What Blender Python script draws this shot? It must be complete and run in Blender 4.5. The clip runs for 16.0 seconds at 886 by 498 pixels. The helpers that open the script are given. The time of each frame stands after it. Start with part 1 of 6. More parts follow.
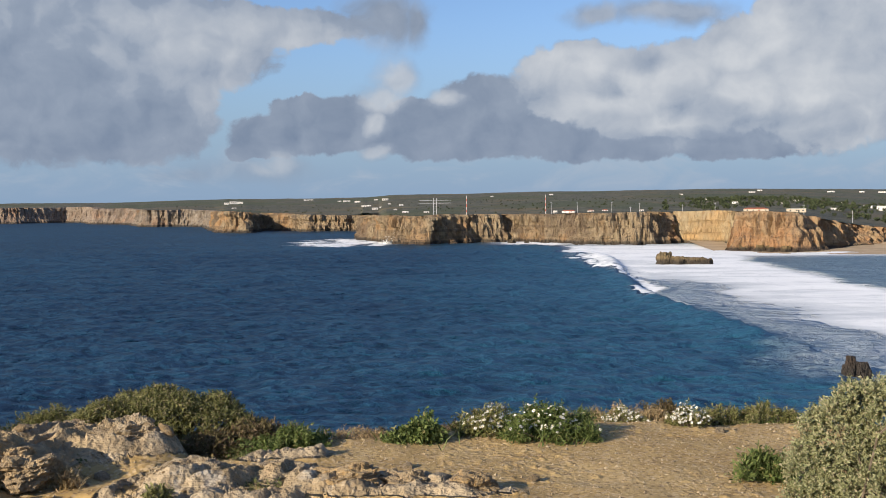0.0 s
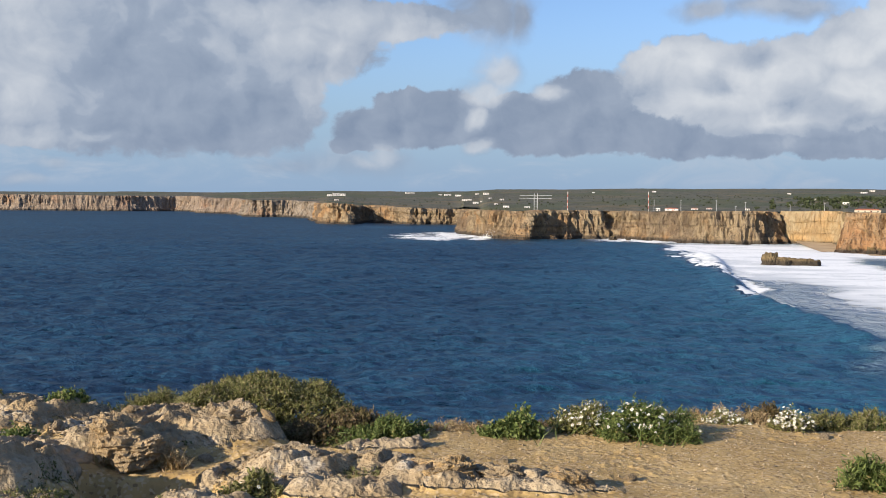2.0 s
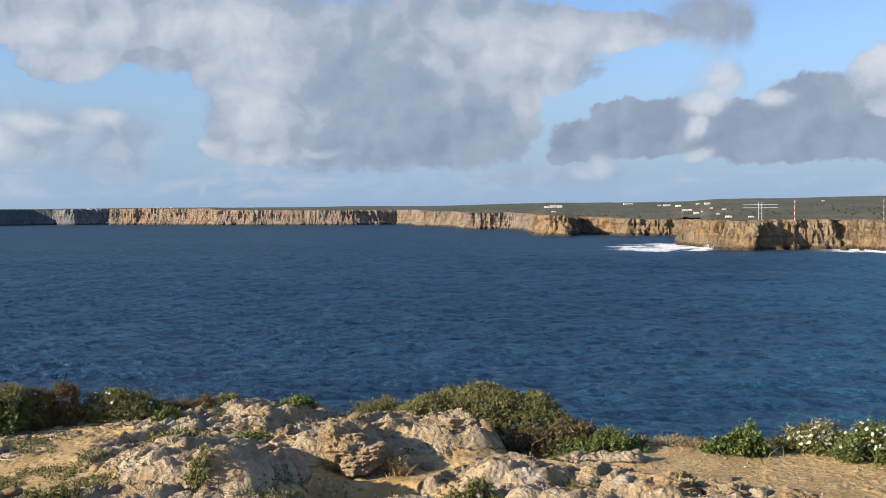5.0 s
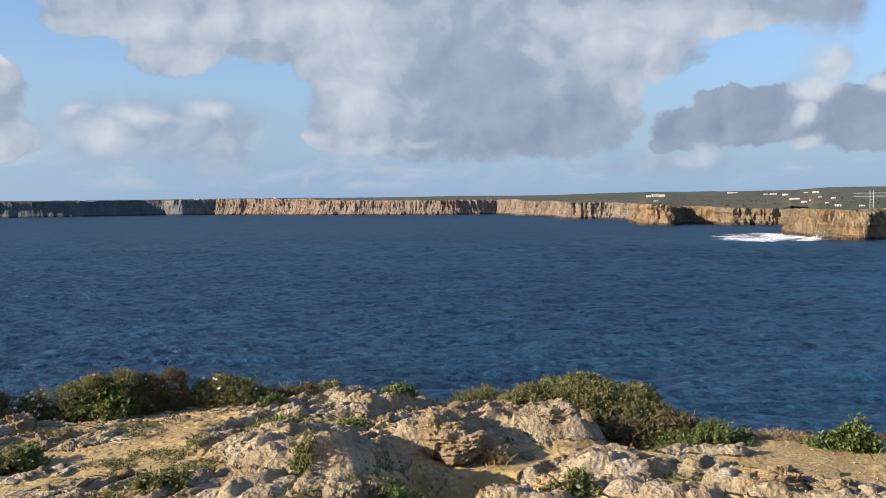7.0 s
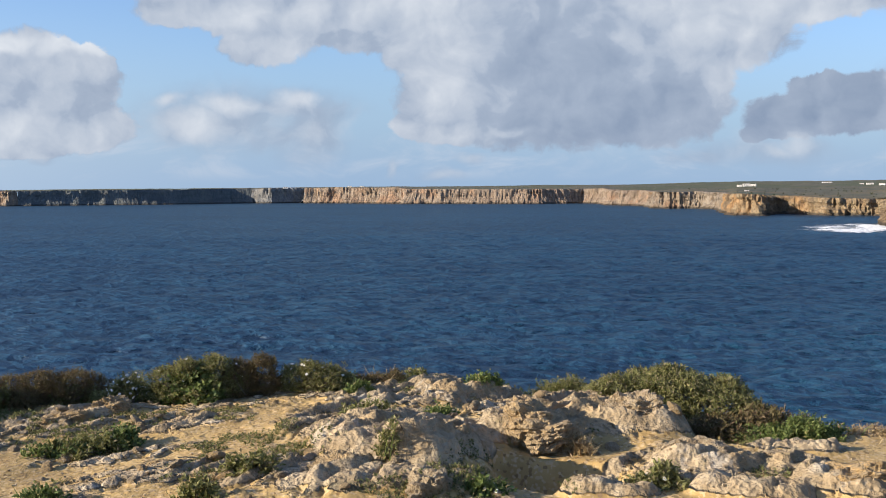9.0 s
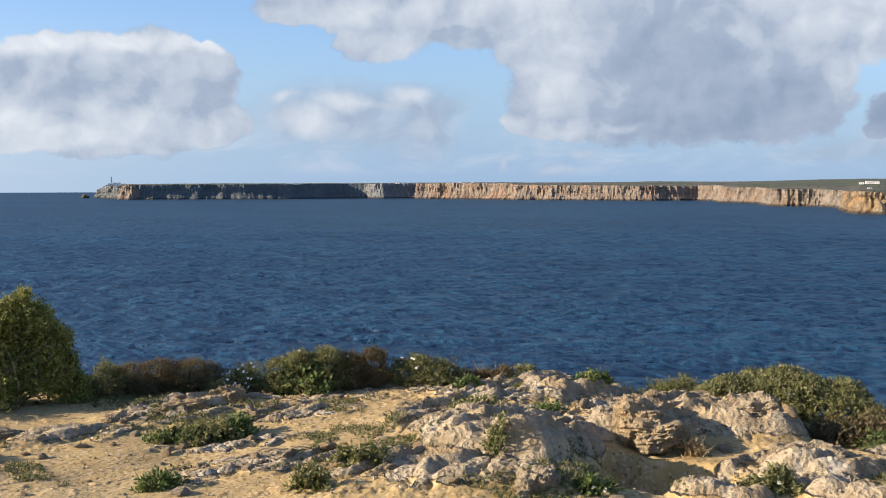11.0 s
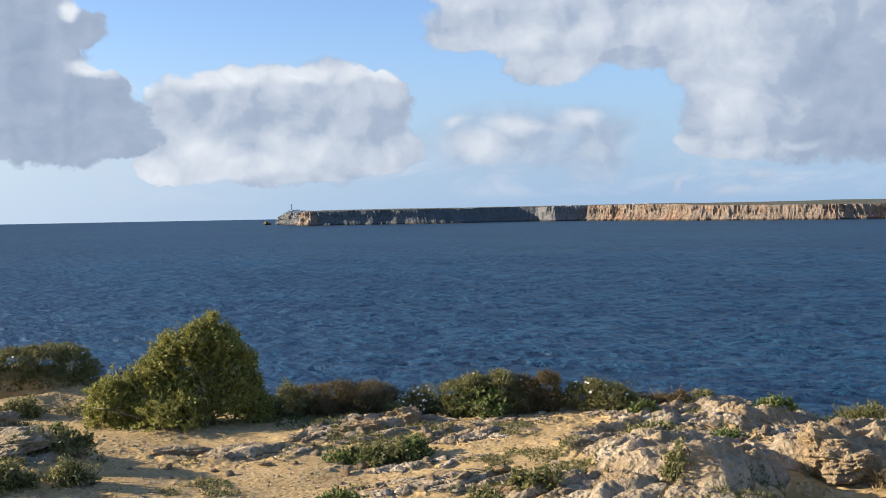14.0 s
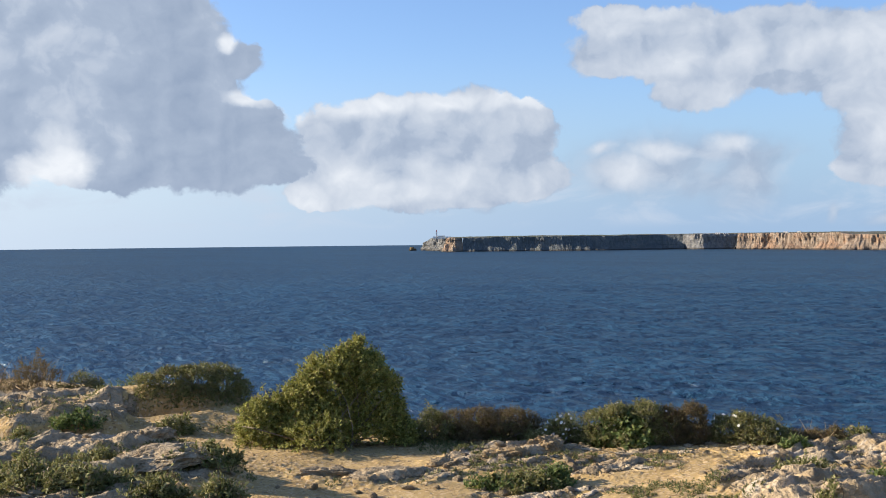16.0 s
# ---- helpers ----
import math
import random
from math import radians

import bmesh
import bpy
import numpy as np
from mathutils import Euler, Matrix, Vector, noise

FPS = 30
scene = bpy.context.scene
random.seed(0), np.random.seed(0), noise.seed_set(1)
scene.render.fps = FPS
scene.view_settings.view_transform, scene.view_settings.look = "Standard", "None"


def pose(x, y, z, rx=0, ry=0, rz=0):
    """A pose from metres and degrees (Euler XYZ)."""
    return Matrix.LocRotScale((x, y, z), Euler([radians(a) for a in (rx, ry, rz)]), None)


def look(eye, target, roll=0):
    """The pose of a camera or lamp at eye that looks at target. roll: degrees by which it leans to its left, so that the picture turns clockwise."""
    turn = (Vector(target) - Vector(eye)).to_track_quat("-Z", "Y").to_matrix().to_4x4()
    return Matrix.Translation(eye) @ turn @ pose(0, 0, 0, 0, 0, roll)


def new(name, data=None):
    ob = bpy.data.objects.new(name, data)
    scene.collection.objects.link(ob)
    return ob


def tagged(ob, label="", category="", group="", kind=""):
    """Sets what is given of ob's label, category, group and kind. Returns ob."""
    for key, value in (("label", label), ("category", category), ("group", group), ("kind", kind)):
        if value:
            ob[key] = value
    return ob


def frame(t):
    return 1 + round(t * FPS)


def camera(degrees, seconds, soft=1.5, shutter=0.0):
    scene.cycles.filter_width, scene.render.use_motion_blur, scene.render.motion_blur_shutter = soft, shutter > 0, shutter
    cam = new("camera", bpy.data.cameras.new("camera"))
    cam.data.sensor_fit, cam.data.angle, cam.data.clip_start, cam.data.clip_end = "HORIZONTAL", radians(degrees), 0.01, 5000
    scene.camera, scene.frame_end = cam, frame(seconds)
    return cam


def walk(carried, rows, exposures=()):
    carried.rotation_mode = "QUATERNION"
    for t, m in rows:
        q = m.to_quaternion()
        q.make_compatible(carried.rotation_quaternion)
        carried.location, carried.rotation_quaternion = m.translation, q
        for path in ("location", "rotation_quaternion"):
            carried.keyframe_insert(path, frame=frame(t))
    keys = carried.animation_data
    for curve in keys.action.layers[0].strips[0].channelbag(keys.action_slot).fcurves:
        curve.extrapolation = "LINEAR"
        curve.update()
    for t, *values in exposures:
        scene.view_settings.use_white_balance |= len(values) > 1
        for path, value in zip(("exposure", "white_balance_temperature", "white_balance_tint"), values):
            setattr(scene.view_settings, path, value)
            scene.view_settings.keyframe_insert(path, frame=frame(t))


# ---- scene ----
cam = camera(43.93, 16.0, soft=0.95)
# seconds, eye x, y, z, pitch, roll, yaw
PATH = [
    (0.0, 0.0000, 0.0000, 1.6000, -2.494, 0.498, 1.415),
    (0.5, -0.0023, -0.0040, 1.6001, -2.466, 0.231, 2.633),
    (1.0, -0.0039, -0.0078, 1.6002, -2.601, -0.227, 4.021),
    (1.5, -0.0050, -0.0112, 1.6003, -2.702, -0.052, 5.319),
    (2.0, -0.0056, -0.0143, 1.6004, -2.782, -0.503, 6.664),
    (2.5, -0.0058, -0.0172, 1.6005, -2.938, -0.824, 8.240),
    (3.0, -0.0056, -0.0199, 1.6006, -3.102, -0.387, 9.565),
    (3.5, -0.0053, -0.0225, 1.6007, -3.162, 0.207, 11.027),
    (4.0, -0.0047, -0.0249, 1.6008, -3.138, 0.049, 13.068),
    (4.5, -0.0040, -0.0273, 1.6009, -2.704, 0.114, 15.643),
    (4.7, -0.0037, -0.0282, 1.6009, -2.381, 0.179, 16.638),
    (6.8, -0.0003, -0.0373, 1.6013, -2.413, 0.327, 22.698),
    (7.0, -0.0000, -0.0382, 1.6013, -2.694, 0.435, 23.143),
    (7.5, 0.0007, -0.0404, 1.6014, -2.875, 0.373, 24.203),
    (8.0, 0.0014, -0.0426, 1.6015, -2.970, 0.124, 25.278),
    (8.5, 0.0021, -0.0449, 1.6016, -3.063, 0.471, 26.365),
    (9.0, 0.0027, -0.0473, 1.6017, -3.241, 0.302, 27.629),
    (9.5, 0.0033, -0.0497, 1.6018, -3.513, 0.410, 28.927),
    (9.7, 0.0035, -0.0507, 1.6019, -3.603, 0.403, 29.471),
    (11.8, 0.0068, -0.0620, 1.6030, -3.163, -0.077, 35.286),
    (12.0, 0.0072, -0.0632, 1.6031, -3.111, -0.035, 35.626),
    (12.5, 0.0085, -0.0662, 1.6036, -2.841, 0.303, 36.764),
    (13.0, 0.0102, -0.0692, 1.6042, -2.679, 0.594, 38.331),
    (13.5, 0.0122, -0.0724, 1.6048, -2.467, 0.720, 40.065),
    (14.0, 0.0148, -0.0756, 1.6056, -2.161, 0.960, 42.303),
    (14.5, 0.0179, -0.0789, 1.6065, -1.770, 0.718, 44.321),
    (15.0, 0.0217, -0.0823, 1.6075, -1.453, 0.375, 46.139),
    (15.5, 0.0263, -0.0857, 1.6087, -0.909, 0.781, 48.156),
    (16.0, 0.0318, -0.0891, 1.6101, -0.678, 0.568, 49.817),
]
walk(cam, [(t, pose(x, y, z, 90 + pitch, roll, yaw)) for t, x, y, z, pitch, roll, yaw in PATH], [(0.0, 0.58, 6020, 10.0), (3.5, 0.86, 6020, 10.0), (7.0, 0.86, 6020, 10.0), (9.5, 0.98, 6020, 10.0), (12.5, 1.05, 6020, 10.0), (16.0, 1.08, 6020, 10.0)])

SEA = -38.4          # sea level: the eye is 40 m above it
SUN_AZ, SUN_EL = 131.0, 20.0   # bearings are degrees to the left of +y


def bearing(az, d):
    return -math.sin(radians(az)) * d, math.cos(radians(az)) * d


# ---------------------------------------------------------------- light
def direction(az, el):
    return Vector((-math.sin(radians(az)) * math.cos(radians(el)), math.cos(radians(az)) * math.cos(radians(el)), math.sin(radians(el))))


sun_data = bpy.data.lights.new("sun", "SUN")
sun_data.energy, sun_data.angle, sun_data.color = 5.0, radians(0.6), (1.0, 0.82, 0.59)
sun = new("sun", sun_data)
sun.matrix_world = look((0, 0, 60), Vector((0, 0, 60)) - direction(SUN_AZ, SUN_EL))


class Net:
    """Short hand for building node trees."""

    def __init__(self, tree):
        self.tree = tree
        tree.nodes.clear()

    def node(self, kind):
        return self.tree.nodes.new(kind)

    def put(self, socket, value):
        if isinstance(value, bpy.types.NodeSocket):
            self.tree.links.new(value, socket)
        elif value is not None:
            socket.default_value = value

    def math(self, op, a, b=None, c=None, clamp=False):
        n = self.node("ShaderNodeMath")
        n.operation, n.use_clamp = op, clamp
        for s, v in zip(n.inputs, (a, b, c)):
            self.put(s, v)
        return n.outputs[0]

    def vec(self, op, a, b=None, c=None):
        n = self.node("ShaderNodeVectorMath")
        n.operation = op
        for s, v in zip(n.inputs, (a, b, c)):
            self.put(s, v)
        return n.outputs["Value"] if op in ("DOT_PRODUCT", "LENGTH", "DISTANCE") else n.outputs[0]

    def noise(self, where, scale, detail=4.0, rough=0.55, out="Fac", distort=0.0, dims="3D"):
        n = self.node("ShaderNodeTexNoise")
        n.noise_dimensions = dims
        self.put(n.inputs["Vector"], where)
        n.inputs["Scale"].default_value, n.inputs["Detail"].default_value = scale, detail
        n.inputs["Roughness"].default_value, n.inputs["Distortion"].default_value = rough, distort
        return n.outputs[out]

    def voronoi(self, where, scale, feature="F1", out="Distance"):
        n = self.node("ShaderNodeTexVoronoi")
        n.feature = feature
        self.put(n.inputs["Vector"], where)
        n.inputs["Scale"].default_value = scale
        return n.outputs[out]

    def span(self, value, lo, hi, to_lo=0.0, to_hi=1.0, smooth=True):
        n = self.node("ShaderNodeMapRange")
        n.interpolation_type = "SMOOTHSTEP" if smooth else "LINEAR"
        for s, v in zip(n.inputs, (value, lo, hi, to_lo, to_hi)):
            self.put(s, v)
        return n.outputs[0]

    def mix(self, fac, a, b, mode="MIX"):
        n = self.node("ShaderNodeMix")
        n.data_type, n.blend_type = "RGBA", mode
        self.put(n.inputs[0], fac)
        for s, v in ((n.inputs[6], a), (n.inputs[7], b)):
            self.put(s, (*v, 1) if isinstance(v, tuple) and len(v) == 3 else v)
        return n.outputs[2]

    def bump(self, height, strength=0.5, distance=0.1, normal=None):
        n = self.node("ShaderNodeBump")
        n.inputs["Strength"].default_value, n.inputs["Distance"].default_value = strength, distance
        self.put(n.inputs["Height"], height)
        self.put(n.inputs["Normal"], normal)
        return n.outputs[0]


# ---------------------------------------------------------------- sky with cumulus
world = bpy.data.worlds.new("sky")
scene.world = world
world.use_nodes = True
net = Net(world.node_tree)
way = net.node("ShaderNodeTexCoord").outputs["Generated"]
sep = net.node("ShaderNodeSeparateXYZ")
net.put(sep.inputs[0], way)
sx, sy, sz = sep.outputs
az_deg = net.math("MULTIPLY", net.math("ARCTAN2", net.math("MULTIPLY", sx, -1.0), sy), 57.2958)
el_deg = net.math("MULTIPLY", net.math("ARCSINE", sz), 57.2958)
flat = net.node("ShaderNodeCombineXYZ")
net.put(flat.inputs[0], az_deg)
net.put(flat.inputs[1], el_deg)
flat = flat.outputs[0]
billow = net.noise(flat, 0.20, 3.0, 0.5, "Color")
billow_fine = net.noise(flat, 0.62, 7.0, 0.58, "Color", distort=0.3)
shift = net.vec("MULTIPLY_ADD", billow, (2.0, 1.1, 0), (-1.0, -0.55, 0))
shift = net.vec("ADD", shift, net.vec("MULTIPLY_ADD", billow_fine, (1.5, 1.25, 0), (-0.75, -0.62, 0)))
bent = net.vec("ADD", flat, shift)
mild = net.vec("ADD", flat, net.vec("MULTIPLY_ADD", net.noise(flat, 0.36, 4.0, 0.5, "Color"), (2.4, 1.6, 0), (-1.2, -0.8, 0)))
curd = net.math("SUBTRACT", net.noise(mild, 1.3, 7.0, 0.58), 0.5)
# heaped cloud is lit from the left: compare the billows a little towards the sun
relief_a = net.noise(mild, 0.42, 5.0, 0.5)
relief_b = net.noise(net.vec("ADD", mild, (0.6, 0.45, 0)), 0.42, 5.0, 0.5)
slope = net.math("MULTIPLY", net.math("SUBTRACT", relief_a, relief_b), 0.65)
body, glow = 0.0, 0.4


def lobed(soft, alpha, lobes):
    """How far inside a heap of rounded lobes each direction lies: bearing, elevation, half width, half height in degrees."""
    field = None
    for az, el, w, h in lobes:
        q = net.vec("MULTIPLY_ADD", mild if soft > 0.42 else bent, (1 / w, 1 / h, 0), (-az / w, -el / h, 0))
        d = net.vec("DOT_PRODUCT", q, q)
        field = d if field is None else net.math("SMOOTH_MIN", field, d, 0.25)
    if soft > 0.42:
        field = net.math("MULTIPLY_ADD", curd, 0.55, net.math("SQRT", field))
        return net.span(field, 1.15 + 0.7 * soft, max(0.0, 0.75 - 0.9 * soft), 0.0, alpha)
    field = net.math("MULTIPLY_ADD", curd, 0.6, field)
    return net.span(field, 1.05 + 0.7 * soft, 0.95 - 0.7 * soft, 0.0, alpha)


def lit(here, tone):
    global glow
    glow = net.math("ADD", net.math("MULTIPLY", net.math("SUBTRACT", 1.0, here), glow), net.math("MULTIPLY", here, tone))


def mass(tone, soft, alpha, *lobes):
    """A cloud: how brightly lit, how soft its edge, how dense, and its lobes."""
    global body
    here = lobed(soft, alpha, lobes)
    lit(here, tone)
    body = net.math("SUBTRACT", 1.0, net.math("MULTIPLY", net.math("SUBTRACT", 1.0, here), net.math("SUBTRACT", 1.0, body)))


def shade(tone, soft, alpha, *lobes):
    """A brighter or darker part within a cloud."""
    lit(lobed(soft, alpha, lobes), tone)


# thin ragged cloud across the bay
mass(0.54, 0.70, 0.85, (38.6, 3.50, 3.54, 1.47), (35.8, 4.14, 3.24, 0.88), (34.5, 2.82, 1.77, 1.41), (40.9, 3.12, 1.77, 0.94))
mass(0.80, 0.60, 0.85, (40.3, 2.96, 1.41, 0.77), (38.6, 4.16, 1.47, 0.47), (35.3, 4.70, 1.12, 0.41), (41.5, 4.23, 0.59, 0.41))
mass(0.34, 0.70, 0.50, (34.1, 3.66, 1.77, 0.77), (36.3, 2.44, 0.94, 0.53))
# tall cloud bank over the far cliffs
mass(0.43, 0.15, 1.00, (22.1, 6.26, 7.37, 4.42), (17.7, 7.87, 7.66, 3.24), (27.0, 8.60, 5.01, 2.21), (31.1, 8.46, 4.42, 1.62), (24.1, 4.56, 5.90, 2.65), (17.1, 4.74, 4.42, 2.71), (16.3, 8.94, 12.38, 1.24), (27.0, 3.28, 3.24, 1.12))
mass(0.56, 0.20, 1.00, (38.2, 9.48, 4.86, 1.83), (36.3, 7.85, 2.65, 1.62), (40.5, 9.00, 2.65, 1.18), (32.7, 9.62, 4.42, 1.71), (41.1, 10.86, 2.06, 0.88), (27.9, 7.69, 3.24, 2.65))
shade(0.72, 0.55, 0.85, (27.8, 4.88, 1.62, 2.36), (27.0, 7.46, 1.77, 1.47), (30.6, 2.87, 2.06, 0.65), (32.2, 2.99, 0.71, 0.65), (27.6, 2.70, 2.36, 0.65), (28.7, 9.31, 4.13, 0.83))
shade(0.74, 0.60, 0.70, (41.4, 10.45, 1.62, 0.53), (38.0, 8.48, 2.51, 0.65), (36.3, 6.86, 1.47, 0.65), (34.5, 8.66, 1.18, 0.65), (40.0, 11.09, 2.36, 0.47))
shade(0.30, 0.60, 0.85, (19.7, 3.20, 5.90, 1.33), (23.4, 3.54, 1.77, 0.88), (17.4, 4.17, 3.54, 1.77), (21.5, 5.68, 2.65, 1.77))
shade(0.40, 0.70, 0.70, (22.9, 8.27, 2.65, 1.77), (20.0, 7.08, 2.65, 1.77))
shade(0.74, 0.55, 0.85, (15.7, 8.86, 3.10, 0.94), (12.4, 8.83, 3.54, 0.94), (18.4, 7.55, 0.83, 0.77), (13.5, 7.72, 2.65, 1.00), (8.1, 8.50, 4.42, 1.00))
shade(0.66, 0.60, 0.75, (15.2, 6.39, 1.00, 0.41), (12.9, 5.33, 1.83, 1.18), (11.8, 5.86, 0.88, 0.65), (24.1, 2.88, 0.83, 0.27))
# dark cloud beside it
mass(0.28, 0.17, 1.00, (9.1, 3.55, 3.24, 1.24), (7.0, 3.90, 3.24, 1.41), (10.7, 2.89, 1.77, 0.59), (8.8, 4.65, 1.77, 0.83))
# heaped cloud over the village
mass(0.30, 0.17, 1.00, (1.3, 3.63, 3.83, 1.53), (-1.3, 4.49, 3.24, 2.00), (2.5, 4.36, 2.06, 1.00), (-4.5, 3.31, 6.48, 1.24), (-10.8, 3.09, 8.84, 1.06))
mass(0.68, 0.14, 1.00, (-5.6, 6.00, 3.39, 2.00), (-8.6, 5.65, 3.54, 1.95), (-11.6, 5.85, 3.83, 2.12), (-14.2, 6.58, 3.24, 2.65), (-16.3, 7.82, 2.65, 3.24), (-18.3, 6.40, 4.72, 4.13), (-10.3, 4.50, 5.31, 1.47))
shade(0.93, 0.45, 0.90, (-5.3, 7.19, 2.42, 0.94), (-8.2, 6.08, 1.83, 1.00), (-7.4, 4.98, 2.21, 0.65), (-10.7, 6.57, 1.77, 1.00), (-13.2, 7.30, 1.95, 0.77), (-15.2, 8.41, 1.53, 1.41), (-14.3, 5.50, 2.06, 1.00), (-10.3, 4.08, 1.77, 0.53), (-17.1, 5.40, 1.77, 1.77))
shade(0.42, 0.60, 0.75, (-2.4, 5.34, 1.41, 1.06), (-9.2, 7.03, 1.18, 0.47), (-12.2, 4.46, 2.06, 0.59), (-7.1, 5.69, 0.88, 0.71), (-15.3, 3.97, 2.65, 0.59), (-11.8, 3.08, 5.90, 0.53))
mass(0.82, 0.50, 0.90, (3.8, 6.44, 1.06, 1.06), (4.5, 5.38, 1.36, 0.77), (1.2, 5.37, 0.88, 0.41), (4.8, 2.56, 0.88, 0.41), (5.0, 4.22, 0.65, 0.77))
mass(0.36, 0.50, 1.00, (4.3, 9.52, 1.95, 1.53), (2.8, 9.23, 0.88, 1.18))
# small cloud above
mass(0.52, 0.50, 0.95, (-10.2, 9.46, 3.24, 0.71), (-6.6, 9.49, 1.77, 0.47))
shade(0.40, 0.70, 0.80, (-10.5, 9.04, 1.77, 0.35))
# cream cloud over the cape
mass(0.56, 0.12, 1.00, (52.3, 5.04, 5.01, 2.42), (48.2, 5.00, 4.42, 2.54), (54.7, 3.31, 3.24, 1.95), (45.6, 3.20, 2.65, 1.47), (50.0, 2.68, 5.31, 1.41), (56.4, 2.01, 1.77, 0.88), (45.3, 5.68, 1.18, 1.47))
shade(0.90, 0.45, 0.95, (54.6, 6.78, 1.77, 0.65), (52.3, 7.01, 2.06, 0.59), (49.6, 7.05, 2.06, 0.47), (46.1, 6.94, 2.06, 0.47), (54.7, 3.02, 1.53, 1.00), (57.0, 2.02, 1.53, 0.77), (52.4, 2.12, 2.36, 0.65), (57.7, 6.49, 1.00, 0.65))
shade(0.70, 0.60, 0.80, (48.8, 2.81, 1.77, 1.00), (46.5, 2.63, 1.47, 0.71), (50.6, 3.27, 1.18, 0.88), (53.8, 2.13, 2.65, 0.71))
shade(0.42, 0.70, 0.75, (50.6, 4.88, 3.54, 0.88), (45.9, 4.52, 1.77, 1.18), (54.6, 5.05, 1.77, 0.65))
# large grey cloud towards the sun
mass(0.36, 0.14, 1.00, (66.1, 7.48, 5.90, 4.86), (61.2, 4.76, 4.13, 2.54), (63.6, 10.02, 3.24, 2.65), (59.3, 3.62, 2.95, 1.06), (62.3, 9.10, 3.24, 1.30), (68.4, 10.36, 5.90, 3.24), (72.9, 8.02, 6.48, 5.90), (59.5, 5.91, 1.77, 1.36), (66.2, 3.60, 4.13, 1.24))
shade(0.52, 0.75, 0.85, (69.4, 9.78, 3.83, 2.36), (68.5, 6.86, 2.65, 1.77), (72.9, 8.54, 4.13, 3.54), (66.7, 5.26, 1.18, 1.06))
shade(0.96, 0.45, 0.95, (68.9, 3.85, 1.41, 1.47), (70.1, 3.30, 1.18, 1.06), (60.9, 9.77, 0.53, 0.41), (59.9, 7.18, 1.24, 0.47))
shade(0.30, 0.70, 0.70, (62.0, 5.04, 2.65, 1.77), (59.5, 3.90, 2.06, 0.88), (63.4, 8.38, 2.06, 1.47))
# scraps of low cloud
mass(0.55, 0.85, 0.55, (11.9, 1.58, 3.24, 0.53), (14.2, 1.42, 1.77, 0.35), (9.6, 1.79, 1.18, 0.47))
mass(0.74, 0.80, 0.60, (9.9, 2.02, 0.65, 0.53), (10.7, 1.67, 0.77, 0.29), (26.0, 1.50, 0.65, 0.24))
mass(0.70, 0.70, 0.60, (30.1, 1.00, 0.29, 0.41), (47.8, 1.51, 0.59, 0.24), (27.5, 0.57, 0.88, 0.29))
# scraps of low cloud and haze under it
scraps = net.noise(net.vec("MULTIPLY", flat, (0.5, 1.3, 0)), 0.42, 6.0, 0.58, distort=0.6)
scraps = net.math("MULTIPLY", net.span(scraps, 0.46, 0.70, 0.0, 0.6), net.math("MULTIPLY", net.span(el_deg, 3.6, 1.9), net.span(el_deg, 0.2, 0.9)))
# the same weather all round the sky, outside the stretch in which single clouds are placed
far_noise = net.noise(way, 3.2, 8.0, 0.58)
away = net.math("MAXIMUM", net.span(net.math("ABSOLUTE", net.math("SUBTRACT", az_deg, 26.0)), 50.0, 58.0), net.span(el_deg, 14.5, 18.0))
others = net.math("MULTIPLY", net.span(far_noise, 0.56, 0.68), away)
body = net.math("MAXIMUM", body, others)
glow = net.math("MULTIPLY_ADD", curd, net.span(glow, 0.3, 0.8, 0.05, 0.16), net.math("ADD", glow, slope), clamp=True)
cloud = net.mix(net.span(glow, 0.0, 0.5, smooth=False), (0.225, 0.290, 0.40), (0.440, 0.495, 0.58))
cloud = net.mix(net.span(glow, 0.45, 1.0, smooth=False), cloud, (0.87, 0.865, 0.85))
air = net.node("ShaderNodeTexSky")
air.sky_type, air.sun_disc, air.sun_elevation, air.sun_rotation = "NISHITA", False, radians(SUN_EL), radians(-SUN_AZ)
air.air_density, air.dust_density, air.ozone_density = 1.0, 0.6, 1.6
blue = net.mix(1.0, air.outputs[0], (0.140, 0.152, 0.186), "MULTIPLY")
# sea air near the horizon, whiter towards the sun
veil = net.mix(net.span(az_deg, 30.0, 85.0), (0.36, 0.50, 0.68), (0.68, 0.76, 0.84))
sky = net.mix(net.span(el_deg, 10.0, 0.0, 0.05, 0.9), blue, veil)
sky = net.mix(scraps, sky, (0.60, 0.65, 0.72))
sky = net.mix(body, sky, cloud)
back = net.node("ShaderNodeBackground")
net.put(back.inputs[0], sky)
back.inputs[1].default_value = 0.5
net.put(net.node("ShaderNodeOutputWorld").inputs[0], back.outputs[0])


# ---------------------------------------------------------------- materials
def material(name):
    m = bpy.data.materials.new(name)
    m.use_nodes = True
    n = Net(m.node_tree)
    n.shader = n.node("ShaderNodeBsdfPrincipled")
    n.out = n.node("ShaderNodeOutputMaterial")
    n.put(n.out.inputs[0], n.shader.outputs[0])
    n.where = n.node("ShaderNodeNewGeometry").outputs["Position"]
    return m, n


def finish(n, color, rough=0.9, normal=None, specular=0.3):
    n.put(n.shader.inputs["Base Color"], color)
    n.put(n.shader.inputs["Roughness"], rough)
    n.put(n.shader.inputs["Specular IOR Level"], specular)
    n.put(n.shader.inputs["Normal"], normal)


def height_of(n):
    s = n.node("ShaderNodeSeparateXYZ")
    n.put(s.inputs[0], n.where)
    return s.outputs


